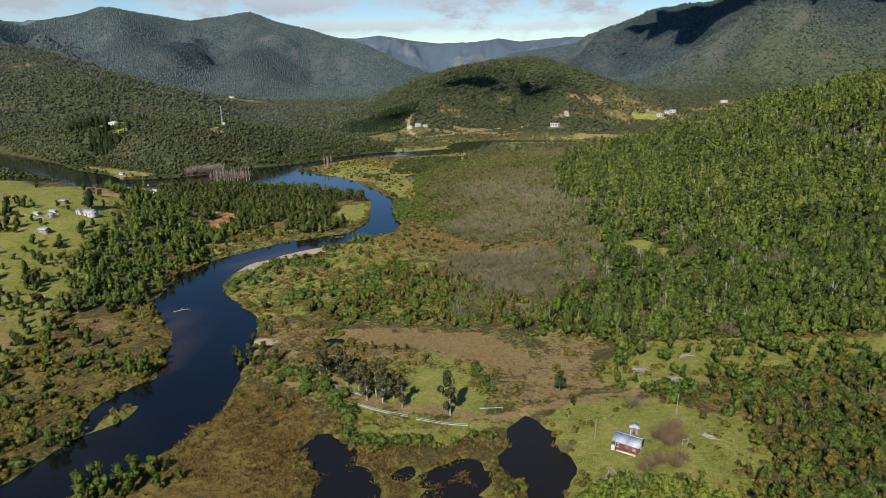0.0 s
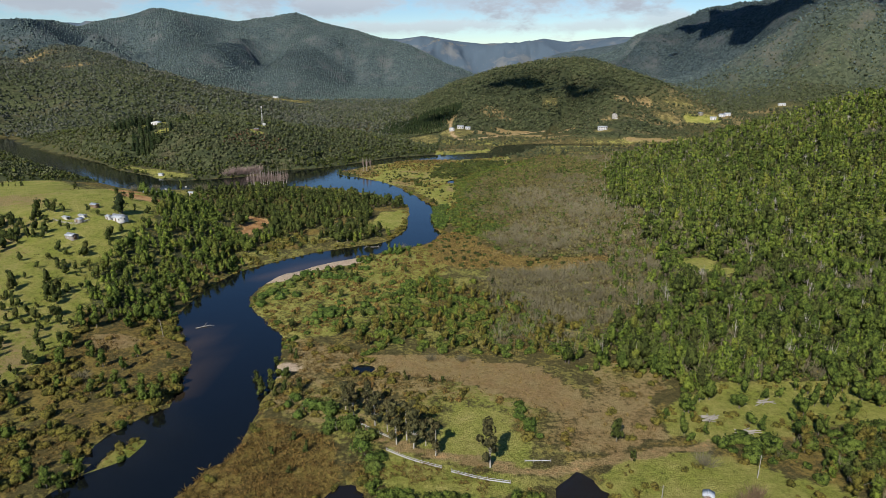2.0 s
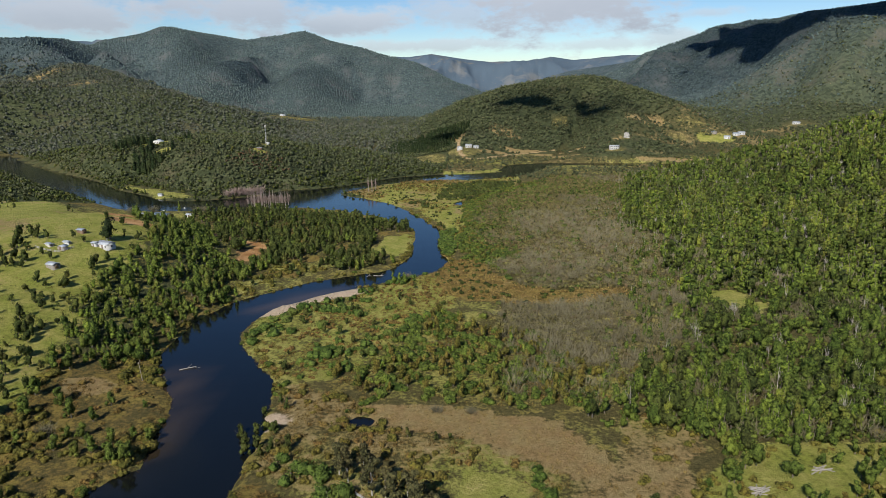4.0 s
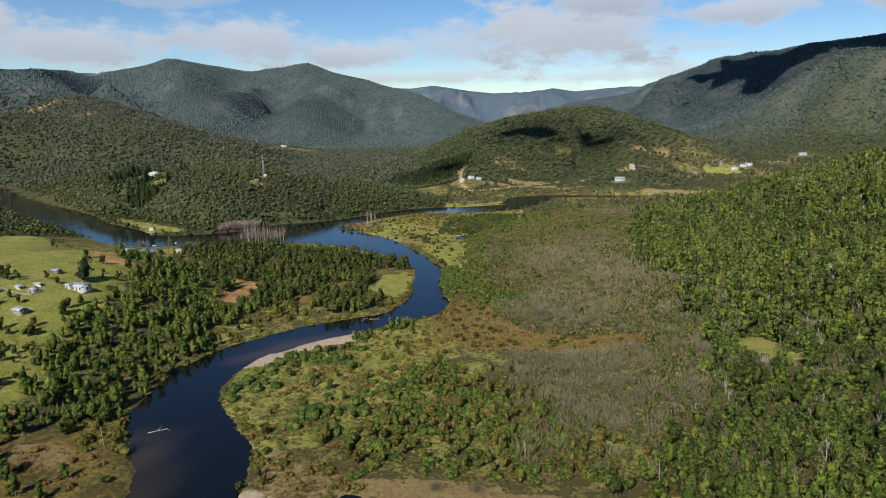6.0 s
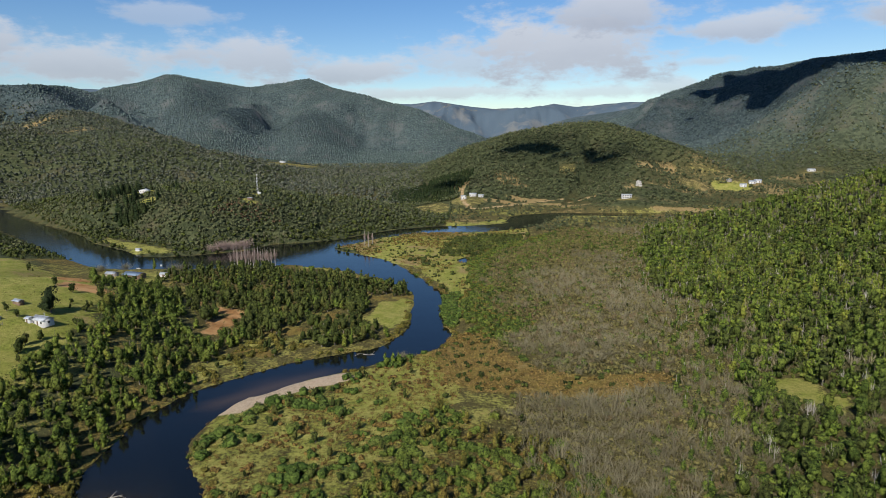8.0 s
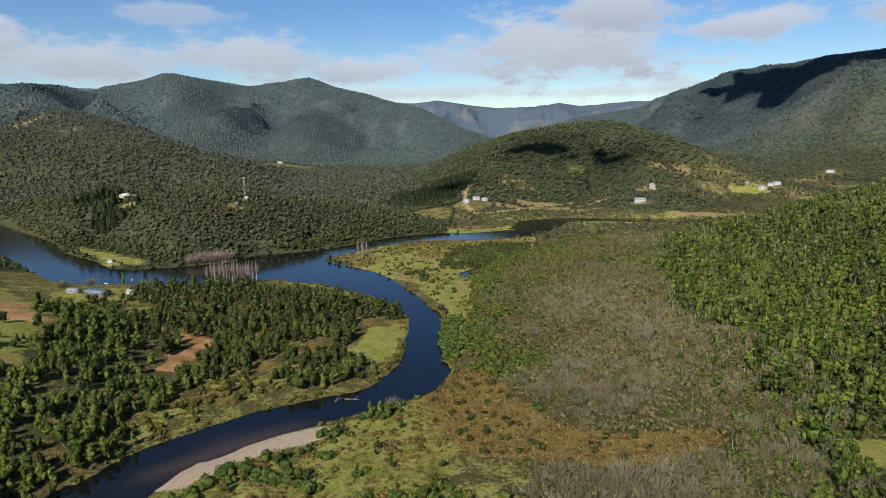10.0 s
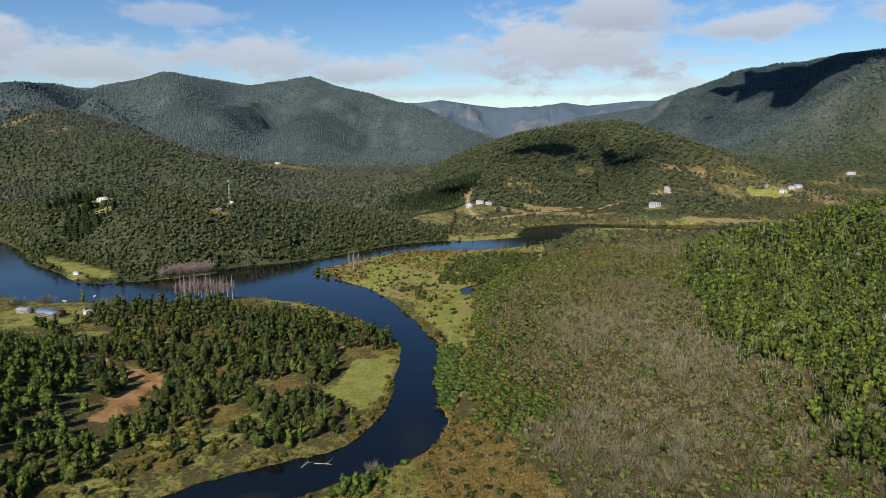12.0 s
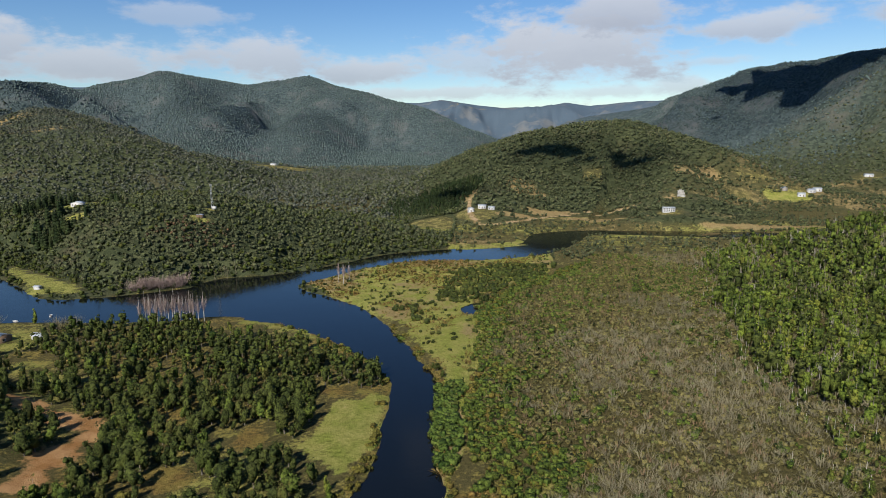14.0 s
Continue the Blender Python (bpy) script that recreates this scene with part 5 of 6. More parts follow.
P = {
    "red": plain_material("dark_red_boards", (0.150, 0.040, 0.030)),
    "white": plain_material("white_paint", (0.470, 0.462, 0.440), spread=0.15),
    "grey": plain_material("weathered_boards", (0.260, 0.230, 0.195)),
    "brown": plain_material("brown_boards", (0.160, 0.105, 0.065)),
    "cream": plain_material("cream_walls", (0.460, 0.420, 0.350), spread=0.15),
    "glass": plain_material("window_glass", (0.020, 0.026, 0.032), 0.08, spread=0.1),
    "zinc": sheet_material("bluish_zinc_roof", (0.330, 0.370, 0.430)),
    "bright_zinc": sheet_material("bright_zinc_roof", (0.420, 0.450, 0.480)),
    "blue_roof": sheet_material("blue_grey_roof", (0.170, 0.230, 0.310)),
    "rock": plain_material("pale_rock", (0.330, 0.315, 0.285), 0.9, spread=0.4, scale=0.6),
    "steel": plain_material("galvanised_steel", (0.480, 0.490, 0.500), 0.5, 0.4),
    "cloud": vapour_material(),
}


def part(name, shape, mat, parent, label="", at=None, smooth_it=False, tint=None):
    """One mesh object from (verts, quads) under a thing or a part."""
    mesh = mesh_of(name, *shape)
    mesh.materials.append(mat)
    if tint is not None:
        put_colour(mesh, "tint", tint)
    if smooth_it:
        mesh.polygons.foreach_set("use_smooth", np.ones(len(mesh.polygons), bool))
    ob = new(name, mesh)
    ob.parent = parent
    if at is not None:
        ob.matrix_basis = at
    return tagged(ob, label)


def ground_at(x, y):
    return float(ground_z(np.array([float(x)]), np.array([float(y)]))[0])


def thing(name, label, category, x, y, turn=0.0, z=None, group=""):
    ob = new(name)
    ob.matrix_basis = pose(x, y, ground_at(x, y) if z is None else z, 0, 0, turn)
    return tagged(ob, label, category, group)


def gable_body(w, d, h, r):
    """Four walls with gables over the front and the back; the ridge runs along y."""
    v = [(sx * w / 2, sy * d / 2, z) for sy in (-1, 1) for sx, z in ((-1, -0.6), (1, -0.6), (1, h), (-1, h))]
    v += [(0, -d / 2, h + r), (0, d / 2, h + r)]
    f = [(0, 1, 2, 3), (5, 4, 7, 6), (1, 5, 6, 2), (4, 0, 3, 7), (3, 2, 8, 8), (6, 7, 9, 9), (2, 6, 9, 8), (7, 3, 8, 9)]
    return np.array(v, float), np.array(f)


def roof_side(w, d, h, r, side, over=0.4, thick=0.12):
    """One slope of the roof, a slab with overhangs."""
    slope = math.atan2(r, w / 2)
    x1, z1 = side * (w / 2 + over * math.cos(slope)), h - over * math.sin(slope)
    v = [(0.0, y, h + r + 0.03 + t) for t in (0, thick) for y in (-d / 2 - over, d / 2 + over)]
    v += [(x1, y, z1 + 0.03 + t) for t in (0, thick) for y in (-d / 2 - over, d / 2 + over)]
    return np.array(v, float), np.array([(0, 1, 5, 4), (2, 6, 7, 3), (0, 4, 6, 2), (1, 3, 7, 5), (4, 5, 7, 6), (0, 2, 3, 1)])


def wall_place(w, d, side, u):
    """The place on a wall: side 0 front, 1 right, 2 back, 3 left."""
    return ((u, -d / 2, 0), (w / 2, u, 90), (-u, d / 2, 180), (-w / 2, -u, 270))[side]


def opening(house_thing, w, d, side, u, z, ww, wh, kind="window"):
    x, y, turn = wall_place(w, d, side, u)
    base = pose(x, y, z, 0, 0, turn)
    if kind == "door":
        part("door", box(0, -0.03, wh / 2, ww, 0.06, wh), P["brown"], house_thing, at=base)
        return
    win = part("window", box(0, -0.02, wh / 2, ww, 0.05, wh), P["glass"], house_thing, "dark glazed window", base)
    t = 0.10
    bars = [box(0, -0.05, 0, ww + 2 * t, 0.09, t), box(0, -0.05, wh, ww + 2 * t, 0.09, t), box(-ww / 2, -0.05, wh / 2, t, 0.09, wh), box(ww / 2, -0.05, wh / 2, t, 0.09, wh), box(0, -0.04, wh / 2, 0.05, 0.07, wh)]
    part("frame", joined(bars), P["white"], win, "white frame")
    part("sill", box(0, -0.10, -0.08, ww + 0.3, 0.2, 0.06), P["white"], win)


def house(name, label, category, x, y, turn, w, d, h, r, wall, roof, openings=(), roof_b=None, chimney=False, group="", patched=""):
    ob = thing(name, label, category, x, y, turn, group=group)
    part("walls", gable_body(w, d, h, r), P[wall], ob)
    if patched:
        for mat, y0 in ((patched, -d / 4 - 0.2), (roof, d / 4 + 0.2)):
            v, f = roof_side(w, d / 2 - 0.42, h, r, -1)
            part("roof", (v + (0, y0, 0), f), P[mat], ob, "bright new roof sheets" if mat == patched else "")
    else:
        part("roof", roof_side(w, d, h, r, -1), P[roof], ob)
    part("roof", roof_side(w, d, h, r, 1), P[roof_b or roof], ob)
    part("ridge_cap", box(0, 0, h + r + 0.16, 0.35, d + 0.8, 0.08), P[roof], ob)
    for o in openings:
        opening(ob, w, d, *o)
    if chimney:
        part("chimney", joined([stem([(w * 0.2, 0, h, 0.12), (w * 0.2, 0, h + r + 0.9, 0.12)], 8), stem([(w * 0.2, 0, h + r + 0.9, 0.22), (w * 0.2, 0, h + r + 1.05, 0.1)], 8)]), P["steel"], ob)
    return ob


# the cottage on the meadow
cottage = house("cottage", "dark red wooden cottage with two-tone zinc roof on a meadow", "house", 48.9, 147.0, 56, 5.0, 6.6, 2.3, 1.2, "red", "zinc",
                [(3, -2.2, 0.8, 0.9, 0.9), (3, 2.2, 1.0, 0.5, 0.5), (3, 0.2, 0.0, 0.8, 1.9, "door"), (0, 0.0, 0.8, 1.0, 0.9), (2, -0.8, 0.8, 0.9, 0.9)], "zinc", True, patched="bright_zinc")
part("veranda_floor", box(-3.1, -0.4, 0.10, 1.1, 5.2, 0.14), P["cream"], cottage, "pale plank step before the door")
for py in (-2.8, 2.0):
    part("veranda_post", box(-3.1, py, 0.95, 0.12, 0.12, 1.9), P["grey"], cottage)
tank = thing("water_tank", "small white water tank beside the cottage", "tank", 44.6, 146.4)
part("barrel", stem([(0, 0, 0, 0.55), (0, 0, 1.1, 0.55), (0, 0, 1.3, 0.3), (0, 0, 1.32, 0.02)], 12), P["white"], tank)
part("foot", box(0, 0, -0.1, 1.2, 1.2, 0.25), P["grey"], tank)
house("outhouse", "small grey shed with a bright tin roof behind the cottage", "shed", 52.4, 153.6, -20, 2.0, 1.8, 1.9, 0.3, "grey", "bright_zinc", [(0, 0, 0, 0.8, 1.8, "door")])


def garden_frame(x, y):
    ob = thing("garden_frame", "white wooden frame standing in the meadow", "frame", x, y, 10)
    for sx in (-0.8, 0.8):
        part("post", box(sx, 0, 0.8, 0.16, 0.16, 1.8), P["white"], ob)
    part("crossbar", box(0, 0, 1.7, 2.0, 0.18, 0.18), P["white"], ob)


garden_frame(64.0, 146.9)


def log_pile(x, y, turn, n, length, label):
    ob = thing("log_pile", label, "timber", x, y, turn, group="cut timber")
    r = np.random.default_rng(int(x * 7 + y))
    for i in range(n):
        a = Vector((r.uniform(-1.6, 1.6), r.uniform(-1, 1), 0.2 + 0.22 * (i // 4)))
        q = r.normal(0, 0.5)
        part("log", limb(a - Vector((math.cos(q), math.sin(q), 0)) * length / 2, a + Vector((math.cos(q), math.sin(q), 0.05)) * length / 2, 0.17, 0.12, 6), M["pale_bark"], ob)


log_pile(64.2, 189.6, 20, 14, 4.5, "pile of pale cut logs in a clearing")
log_pile(72.5, 182.7, -10, 9, 5.0, "scattered pale timber lying on grass")
log_pile(72.4, 149.4, -25, 6, 3.5, "few bleached logs on the meadow")
log_pile(41.0, 135.5, 60, 6, 3.0, "grey planks stacked beside the pond")
log_pile(84, 199, 15, 6, 5.0, "felled pale trunks on rough grass")


def fence(points, label, boards):
    """Posts and rails along a line; parts are placed in the ground's own slope."""
    p = curve(points, 12)
    x0, y0 = p[0]
    ob = thing("fence", label, "fence", x0, y0, group="meadow fence")
    z0 = ground_at(x0, y0)
    seg = np.hypot(*np.diff(p, axis=0).T)
    run = np.concatenate([[0], np.cumsum(seg)])
    n = max(2, int(run[-1] / 1.9))
    marks = [np.array([np.interp(s, run, p[:, 0]), np.interp(s, run, p[:, 1])]) for s in np.linspace(0, run[-1], n + 1)]
    zs = [ground_at(*m_) - z0 for m_ in marks]
    for m_, z in zip(marks, zs):
        part("post", box(m_[0] - x0, m_[1] - y0, z + 0.5, 0.14, 0.14, 1.3), P["grey"], ob, "weathered post")
    for i in range(n):
        a, b = marks[i] - (x0, y0), marks[i + 1] - (x0, y0)
        for hgt, th in boards:
            part("rail", limb((a[0], a[1] - 0.1, zs[i] + hgt), (b[0], b[1] - 0.1, zs[i + 1] + hgt), th, th), P["white"], ob, "pale sawn board")


fence([(-35.8, 183.8), (-31, 180.2), (-26.2, 177.0)], "pale board fence beside the farm track", ((0.40, 0.13), (0.85, 0.06)))
fence([(-26.5, 171.4), (-19, 167.2), (-11.0, 164.1)], "pale board fence curving along the meadow", ((0.35, 0.15), (0.85, 0.06)))
fence([(-8.4, 162.6), (-1, 160.0), (6.4, 158.7)], "pale board fence below the farm track", ((0.35, 0.16), (0.85, 0.06)))
fence([(10.5, 167.6), (17.3, 168.6)], "short broken board fence beside the track", ((0.6, 0.12),))

# farm on the western hill
house("farmhouse", "white farmhouse with a pale zinc roof in the pasture", "house", -196.5, 343, 72, 4.8, 7.4, 2.5, 1.1, "white", "bright_zinc",
      [(0, 0, 0.9, 1.1, 1.0), (3, -2.3, 0.9, 1.1, 1.0), (3, 0, 0, 0.9, 2.0, "door"), (3, 2.3, 0.9, 1.1, 1.0), (1, -2, 0.9, 1.1, 1.0)], "zinc", True)
house("farm_annex", "small white annex beside the farmhouse", "shed", -201.4, 341.8, 72, 2.4, 2.4, 1.9, 0.4, "white", "bright_zinc", [(3, 0, 0, 0.8, 1.9, "door")])
house("barn", "grey barn with a bright tin roof on the pasture slope", "barn", -203.6, 312.6, 70, 3.6, 4.8, 2.0, 0.7, "grey", "bright_zinc", [(0, 0, 0, 2.0, 2.0, "door"), (3, 0, 1.0, 0.8, 0.8)])
house("hay_shed", "low open hay shed with a bluish roof in the pasture", "shed", -219.5, 359, 70, 2.6, 4.2, 1.8, 0.5, "brown", "zinc", [(0, 0, 0, 1.6, 1.5, "door")])
house("yard_shed", "weathered sheep shed in the farmyard", "shed", -211.5, 331.5, -15, 3.6, 2.6, 1.7, 0.5, "grey", "zinc", [(0, 0, 0, 1.2, 1.5, "door")])
house("yard_lean_to", "pale low lean-to in the farmyard", "shed", -219.5, 333.5, 60, 2.2, 4.0, 1.1, 0.3, "cream", "bright_zinc", [(0, 0, 0, 1.0, 0.9, "door")])
house("yard_hen_house", "small white hen house in the farmyard", "shed", -213.8, 338.5, 75, 1.8, 3.6, 1.0, 0.3, "white", "bright_zinc", [(0, 0, 0, 0.8, 0.8, "door")])
fence([(-224, 330), (-218, 328), (-211, 328), (-208, 335)], "rough pale yard fence in the pasture", ((0.4, 0.08), (0.9, 0.08)))

# houses by the lake
house("lake_house", "dark house with a blue-grey roof beside the lake", "house", -262.5, 521, 75, 8.0, 14.0, 3.0, 1.4, "brown", "blue_roof",
      [(0, 0, 0.9, 1.6, 1.2), (3, -3.5, 0.9, 1.6, 1.3), (3, 0, 0, 1.0, 2.1, "door"), (3, 3.5, 0.9, 1.6, 1.3)])
house("boat_shed", "small white boat shed by the lake", "shed", -242.5, 526, 80, 3.6, 6.0, 2.2, 0.8, "white", "bright_zinc", [(3, 0, 0, 1.6, 1.8, "door")])
house("lake_cabin", "grey cabin with a pale roof by the lake", "cabin", -283, 527, 80, 4.5, 8.0, 2.2, 0.8, "grey", "zinc", [(3, 0, 0.8, 1.2, 0.9), (3, 2.5, 0, 0.8, 1.9, "door")])
house("shore_cabin", "small pale cabin on the far lake meadow", "cabin", -319, 624, 80, 2.8, 4.2, 1.9, 0.5, "white", "bright_zinc", [(0, 0, 0.8, 1.2, 0.9), (0, 2, 0, 0.8, 1.9, "door")])

# houses on the mast hill
house("hill_house", "white house with a pale roof on a wooded hill", "house", -409, 799, 0, 10.0, 7.0, 3.0, 1.4, "white", "bright_zinc", [(0, -3, 0.9, 1.4, 1.1), (0, 0, 0, 1.1, 2.1, "door"), (0, 3, 0.9, 1.4, 1.1)])
house("hill_cottage", "grey cottage half hidden among trees", "house", -460, 828, 20, 8.0, 6.0, 2.8, 1.4, "grey", "zinc", [(0, -2, 0.9, 1.2, 1.0), (0, 2, 0, 0.9, 2.0, "door")])
house("hill_kiosk", "small brown hut on a bare terrace", "hut", -260, 738, 10, 5.0, 3.6, 2.0, 0.5, "brown", "zinc", [(0, 0, 0, 1.0, 1.9, "door")])


def mast(x, y, tall):
    ob = thing("radio_mast", "tall grey lattice radio mast on a wooded hill", "mast", x, y, z=38.0 if ground_at(x, y) > 38 else None)
    n = 6
    for j in range(n):
        z0, z1 = tall * j / n, tall * (j + 1) / n
        q0, q1 = 1.1 - 0.7 * j / n, 1.1 - 0.7 * (j + 1) / n
        corner = [(math.cos(a), math.sin(a)) for a in (0.5, 2.6, 4.7)]
        bars = []
        for i in range(3):
            c, d = corner[i], corner[(i + 1) % 3]
            bars.append(limb((c[0] * q0, c[1] * q0, z0), (c[0] * q1, c[1] * q1, z1), 0.10, 0.10))
            bars.append(limb((c[0] * q0, c[1] * q0, z0), (d[0] * q1, d[1] * q1, z1), 0.07, 0.07))
            bars.append(limb((d[0] * q0, d[1] * q0, z0), (c[0] * q1, c[1] * q1, z1), 0.07, 0.07))
        part("section", joined(bars), P["white"] if j == n - 1 else P["steel"], ob)
    for i, a in enumerate((0.3, 2.4, 4.5)):
        part("antenna", box(0.7 * math.cos(a), 0.7 * math.sin(a), tall - 1.2, 0.4, 0.4, 2.4), P["white"], ob, "white panel antenna")
    part("equipment_hut", box(2.6, -1.0, 1.2, 3.0, 2.4, 2.6), P["white"], ob)


mast(-262, 765.5, 22.0)

# houses under the round hill
house("roadside_house", "white two-storey house beside a dirt road", "house", -47, 948, 10, 7.0, 5.0, 4.0, 0.9, "white", "zinc", [(0, -3, 0.9, 1.3, 1.1), (0, 3, 0.9, 1.3, 1.1), (0, -2.2, 2.6, 1.1, 0.9), (0, 2.2, 2.6, 1.1, 0.9), (0, 0, 0, 1.1, 2.1, "door")])
house("roadside_house", "long white house with a grey roof under the hill", "house", -35, 966, 95, 6.0, 9.0, 3.0, 1.3, "white", "bright_zinc", [(3, -3, 0.9, 1.3, 1.1), (3, 3, 0.9, 1.3, 1.1), (3, 0, 0, 1.1, 2.1, "door")])
house("roadside_house", "small white house under the hill", "house", -24, 960, 80, 5.0, 7.0, 2.6, 1.2, "white", "bright_zinc", [(3, -2, 0.9, 1.3, 1.1), (3, 1, 0, 1.1, 2.1, "door")])
house("river_lodge", "long white lodge with rows of windows above the river", "house", 166.5, 938, 92, 6.0, 12.5, 4.4, 1.0, "white", "bright_zinc", [(3, v, z, 1.4, 1.2) for v in (-4.8, -2.4, 0, 2.4, 4.8) for z in (0.8, 2.9)])
for i, (hx, hy, ht, hw, hd, hr) in enumerate(((372, 1094, 80, 6, 9, "bright_zinc"), (392, 1112, 95, 6, 9, "zinc"), (356, 1108, 20, 7, 5, "zinc"), (404, 1122, 85, 6, 10, "bright_zinc"))):
    house("valley_farmhouse", "white farm building at the foot of the hill", "house", hx, hy, ht, hw, hd, 3.2, 1.6, "white" if i != 2 else "grey", hr, [(3, -2, 0.9, 1.4, 1.1), (3, 2, 0, 1.1, 2.1, "door")], group="valley farm")
house("far_farmhouse", "white farmhouse on a far slope", "house", 599, 1365, 85, 8, 13, 3.4, 1.6, "white", "bright_zinc", [(3, -4, 0.9, 1.5, 1.2), (3, 4, 0.9, 1.5, 1.2), (3, 0, 0, 1.2, 2.1, "door")])
house("far_cottage", "white cottage on a cleared far shoulder", "house", -537, 1661, 80, 8, 12, 3.2, 1.4, "white", "bright_zinc", [(3, -4, 0.9, 1.5, 1.2), (3, 4, 0.9, 1.5, 1.2), (3, 0, 0, 1.2, 2.1, "door")])


def rock_face(x, y, w, h, label):
    r = np.random.default_rng(int(abs(x)))
    ob = thing("rock_face", label, "rock", x, y)
    n = 7
    g = [(w * (i / n - 0.5) + r.normal(0, w * 0.03), -1.0 + 2.2 * j / n + r.normal(0, 0.5), h * (j / n) * (1 - 0.25 * abs(2 * i / n - 1)) + r.normal(0, h * 0.03)) for j in range(n + 1) for i in range(n + 1)]
    f = [(j * (n + 1) + i, j * (n + 1) + i + 1, (j + 1) * (n + 1) + i + 1, (j + 1) * (n + 1) + i) for j in range(n) for i in range(n)]
    part("face", (np.array(g, float), np.array(f)), P["rock"], ob)
    part("boulder", core(r, (w * 0.3, -2.5, 0.5, w * 0.22, 0.8), 1.0), P["rock"], ob)


rock_face(194, 994, 8, 9, "pale bare rock face on the hillside")


def jetty(x, y, turn):
    ob = thing("jetty", "short grey wooden jetty at the lake's edge", "jetty", x, y, turn, z=0.0)
    part("deck", box(0, 3, 0.5, 1.6, 7, 0.12), P["grey"], ob)
    for px in (-0.7, 0.7):
        for py in (0.5, 3, 6):
            part("pile", box(px, py, 0.0, 0.18, 0.18, 1.6), P["grey"], ob)


jetty(-262, 545, 15)


def boat(x, y, turn, label):
    ob = thing("boat", label, "boat", x, y, turn, z=0.02)
    rim = [(0.0, 2.3), (0.75, 1.0), (0.85, -0.5), (0.65, -2.0), (-0.65, -2.0), (-0.85, -0.5), (-0.75, 1.0)]
    n = len(rim)
    v = [(a, b, 0.5) for a, b in rim] + [(a * 0.7, b * 0.85, -0.1) for a, b in rim] + [(a * 0.85, b * 0.92, 0.5) for a, b in rim] + [(a * 0.6, b * 0.8, 0.05) for a, b in rim]
    f = [(i, (i + 1) % n, n + (i + 1) % n, n + i) for i in range(n)] + [(2 * n + (i + 1) % n, 2 * n + i, 3 * n + i, 3 * n + (i + 1) % n) for i in range(n)] + [(i, 2 * n + i, 2 * n + (i + 1) % n, (i + 1) % n) for i in range(n)]
    f += [(3 * n, 3 * n + 1, 3 * n + 2, 3 * n + 6), (3 * n + 2, 3 * n + 3, 3 * n + 4, 3 * n + 5), (3 * n + 2, 3 * n + 5, 3 * n + 6, 3 * n + 6)]
    part("hull", (np.array(v, float), np.array(f)), P["white"], ob)
    part("thwart", box(0, -0.3, 0.4, 1.3, 0.3, 0.06), P["brown"], ob)


boat(-280, 556, 70, "small white boat moored on the lake")
boat(-268, 568, 30, "small white rowing boat on the lake")


def driftwood(x, y, turn, size, label):
    ob = thing("driftwood", label, "dead tree", x, y, turn, z=0.05, group="dead trees in the river")
    r = np.random.default_rng(int(abs(x * 3)))
    part("trunk", limb((-size / 2, 0, 0.0), (size / 2, 0.3, 0.35), 0.22, 0.08, 6), M["pale_bark"], ob)
    for _ in range(5):
        t = r.uniform(-0.2, 0.5) * size
        part("branch", limb((t, 0.1, 0.2), (t + r.uniform(0.5, 2), r.normal(0, 1.4), r.uniform(0.1, 1.3)), 0.08, 0.03), M["pale_bark"], ob)


driftwood(-114, 255, 25, 6, "bleached dead tree lying in the shallows")
driftwood(-64, 375, -10, 5, "bleached branches stranded near the bank")
driftwood(-69, 374, 60, 3.5, "bleached stump stranded near the bank")


def pole(x, y, tall, lean, label):
    ob = thing("pole", label, "pole", x, y)
    part("shaft", limb((0, 0, -0.3), (lean, 0, tall), 0.13, 0.09, 6), M["pale_bark"], ob)
    part("crossarm", box(lean * 0.93, 0, tall * 0.93, 1.2, 0.1, 0.1), M["bark"], ob)


pole(-124.5, 242.5, 7.0, -0.5, "leaning bleached wooden pole on the river flat")
pole(67.2, 162.4, 6.5, 0.2, "pale wooden pole at the meadow's edge")
pole(41, 151.5, 6.0, 0.1, "thin wooden pole beside the cottage")
pole(-91, 398, 6.5, 0.1, "thin wooden pole among shrubs by the river")


# ---- single trees and bushes ----
def plant_thing(name, label, category, kind, leaf, wood, i, leaf_name="crown"):
    """One plant as a thing with trunk and crown, to be copied."""
    lf, wd = template(kind, 0, i)
    ob = tagged(new(name), label, category)
    r = np.random.default_rng(i)
    leafy = np.repeat(r.random((len(lf[0]) + 3) // 4), 4)[:len(lf[0])]
    part(leaf_name, lf, M[leaf], ob, tint=np.stack([np.full(len(lf[0]), 0.3), leafy, leafy * 0, leafy * 0 + 1], -1))
    if wd is None:
        wd = joined([limb((0, 0, -0.3), (math.cos(a) * 0.7, math.sin(a) * 0.7, 1.1), 0.09, 0.04) for a in (0.3, 2.2, 4.4)])
    part("trunk", wd, M[wood], ob, tint=np.stack([np.full(len(wd[0]), 0.6), np.zeros(len(wd[0])), np.zeros(len(wd[0])), np.ones(len(wd[0]))], -1))
    return ob


def grove(name, label, category, kind, leaf, wood, places, size, seed, group, leaf_name="crown", variants=3):
    """Copies of a few plants at the given places (x, y) or (x, y, scale)."""
    r = np.random.default_rng(seed)
    first = [plant_thing(name, label, category, kind, leaf, wood, i + seed, leaf_name) for i in range(min(variants, len(places)))]
    for i, p in enumerate(places):
        s = p[2] if len(p) > 2 else r.uniform(*size)
        at = pose(p[0], p[1], ground_at(p[0], p[1]) - 0.1, 0, 0, r.uniform(0, 360))
        if i < len(first):
            ob = first[i]
            ob.matrix_basis = at
        else:
            ob = copy_thing(first[i % len(first)], at)
        ob.scale = (s * r.uniform(0.9, 1.1), s * r.uniform(0.9, 1.1), s)
        tagged(ob, group=group)


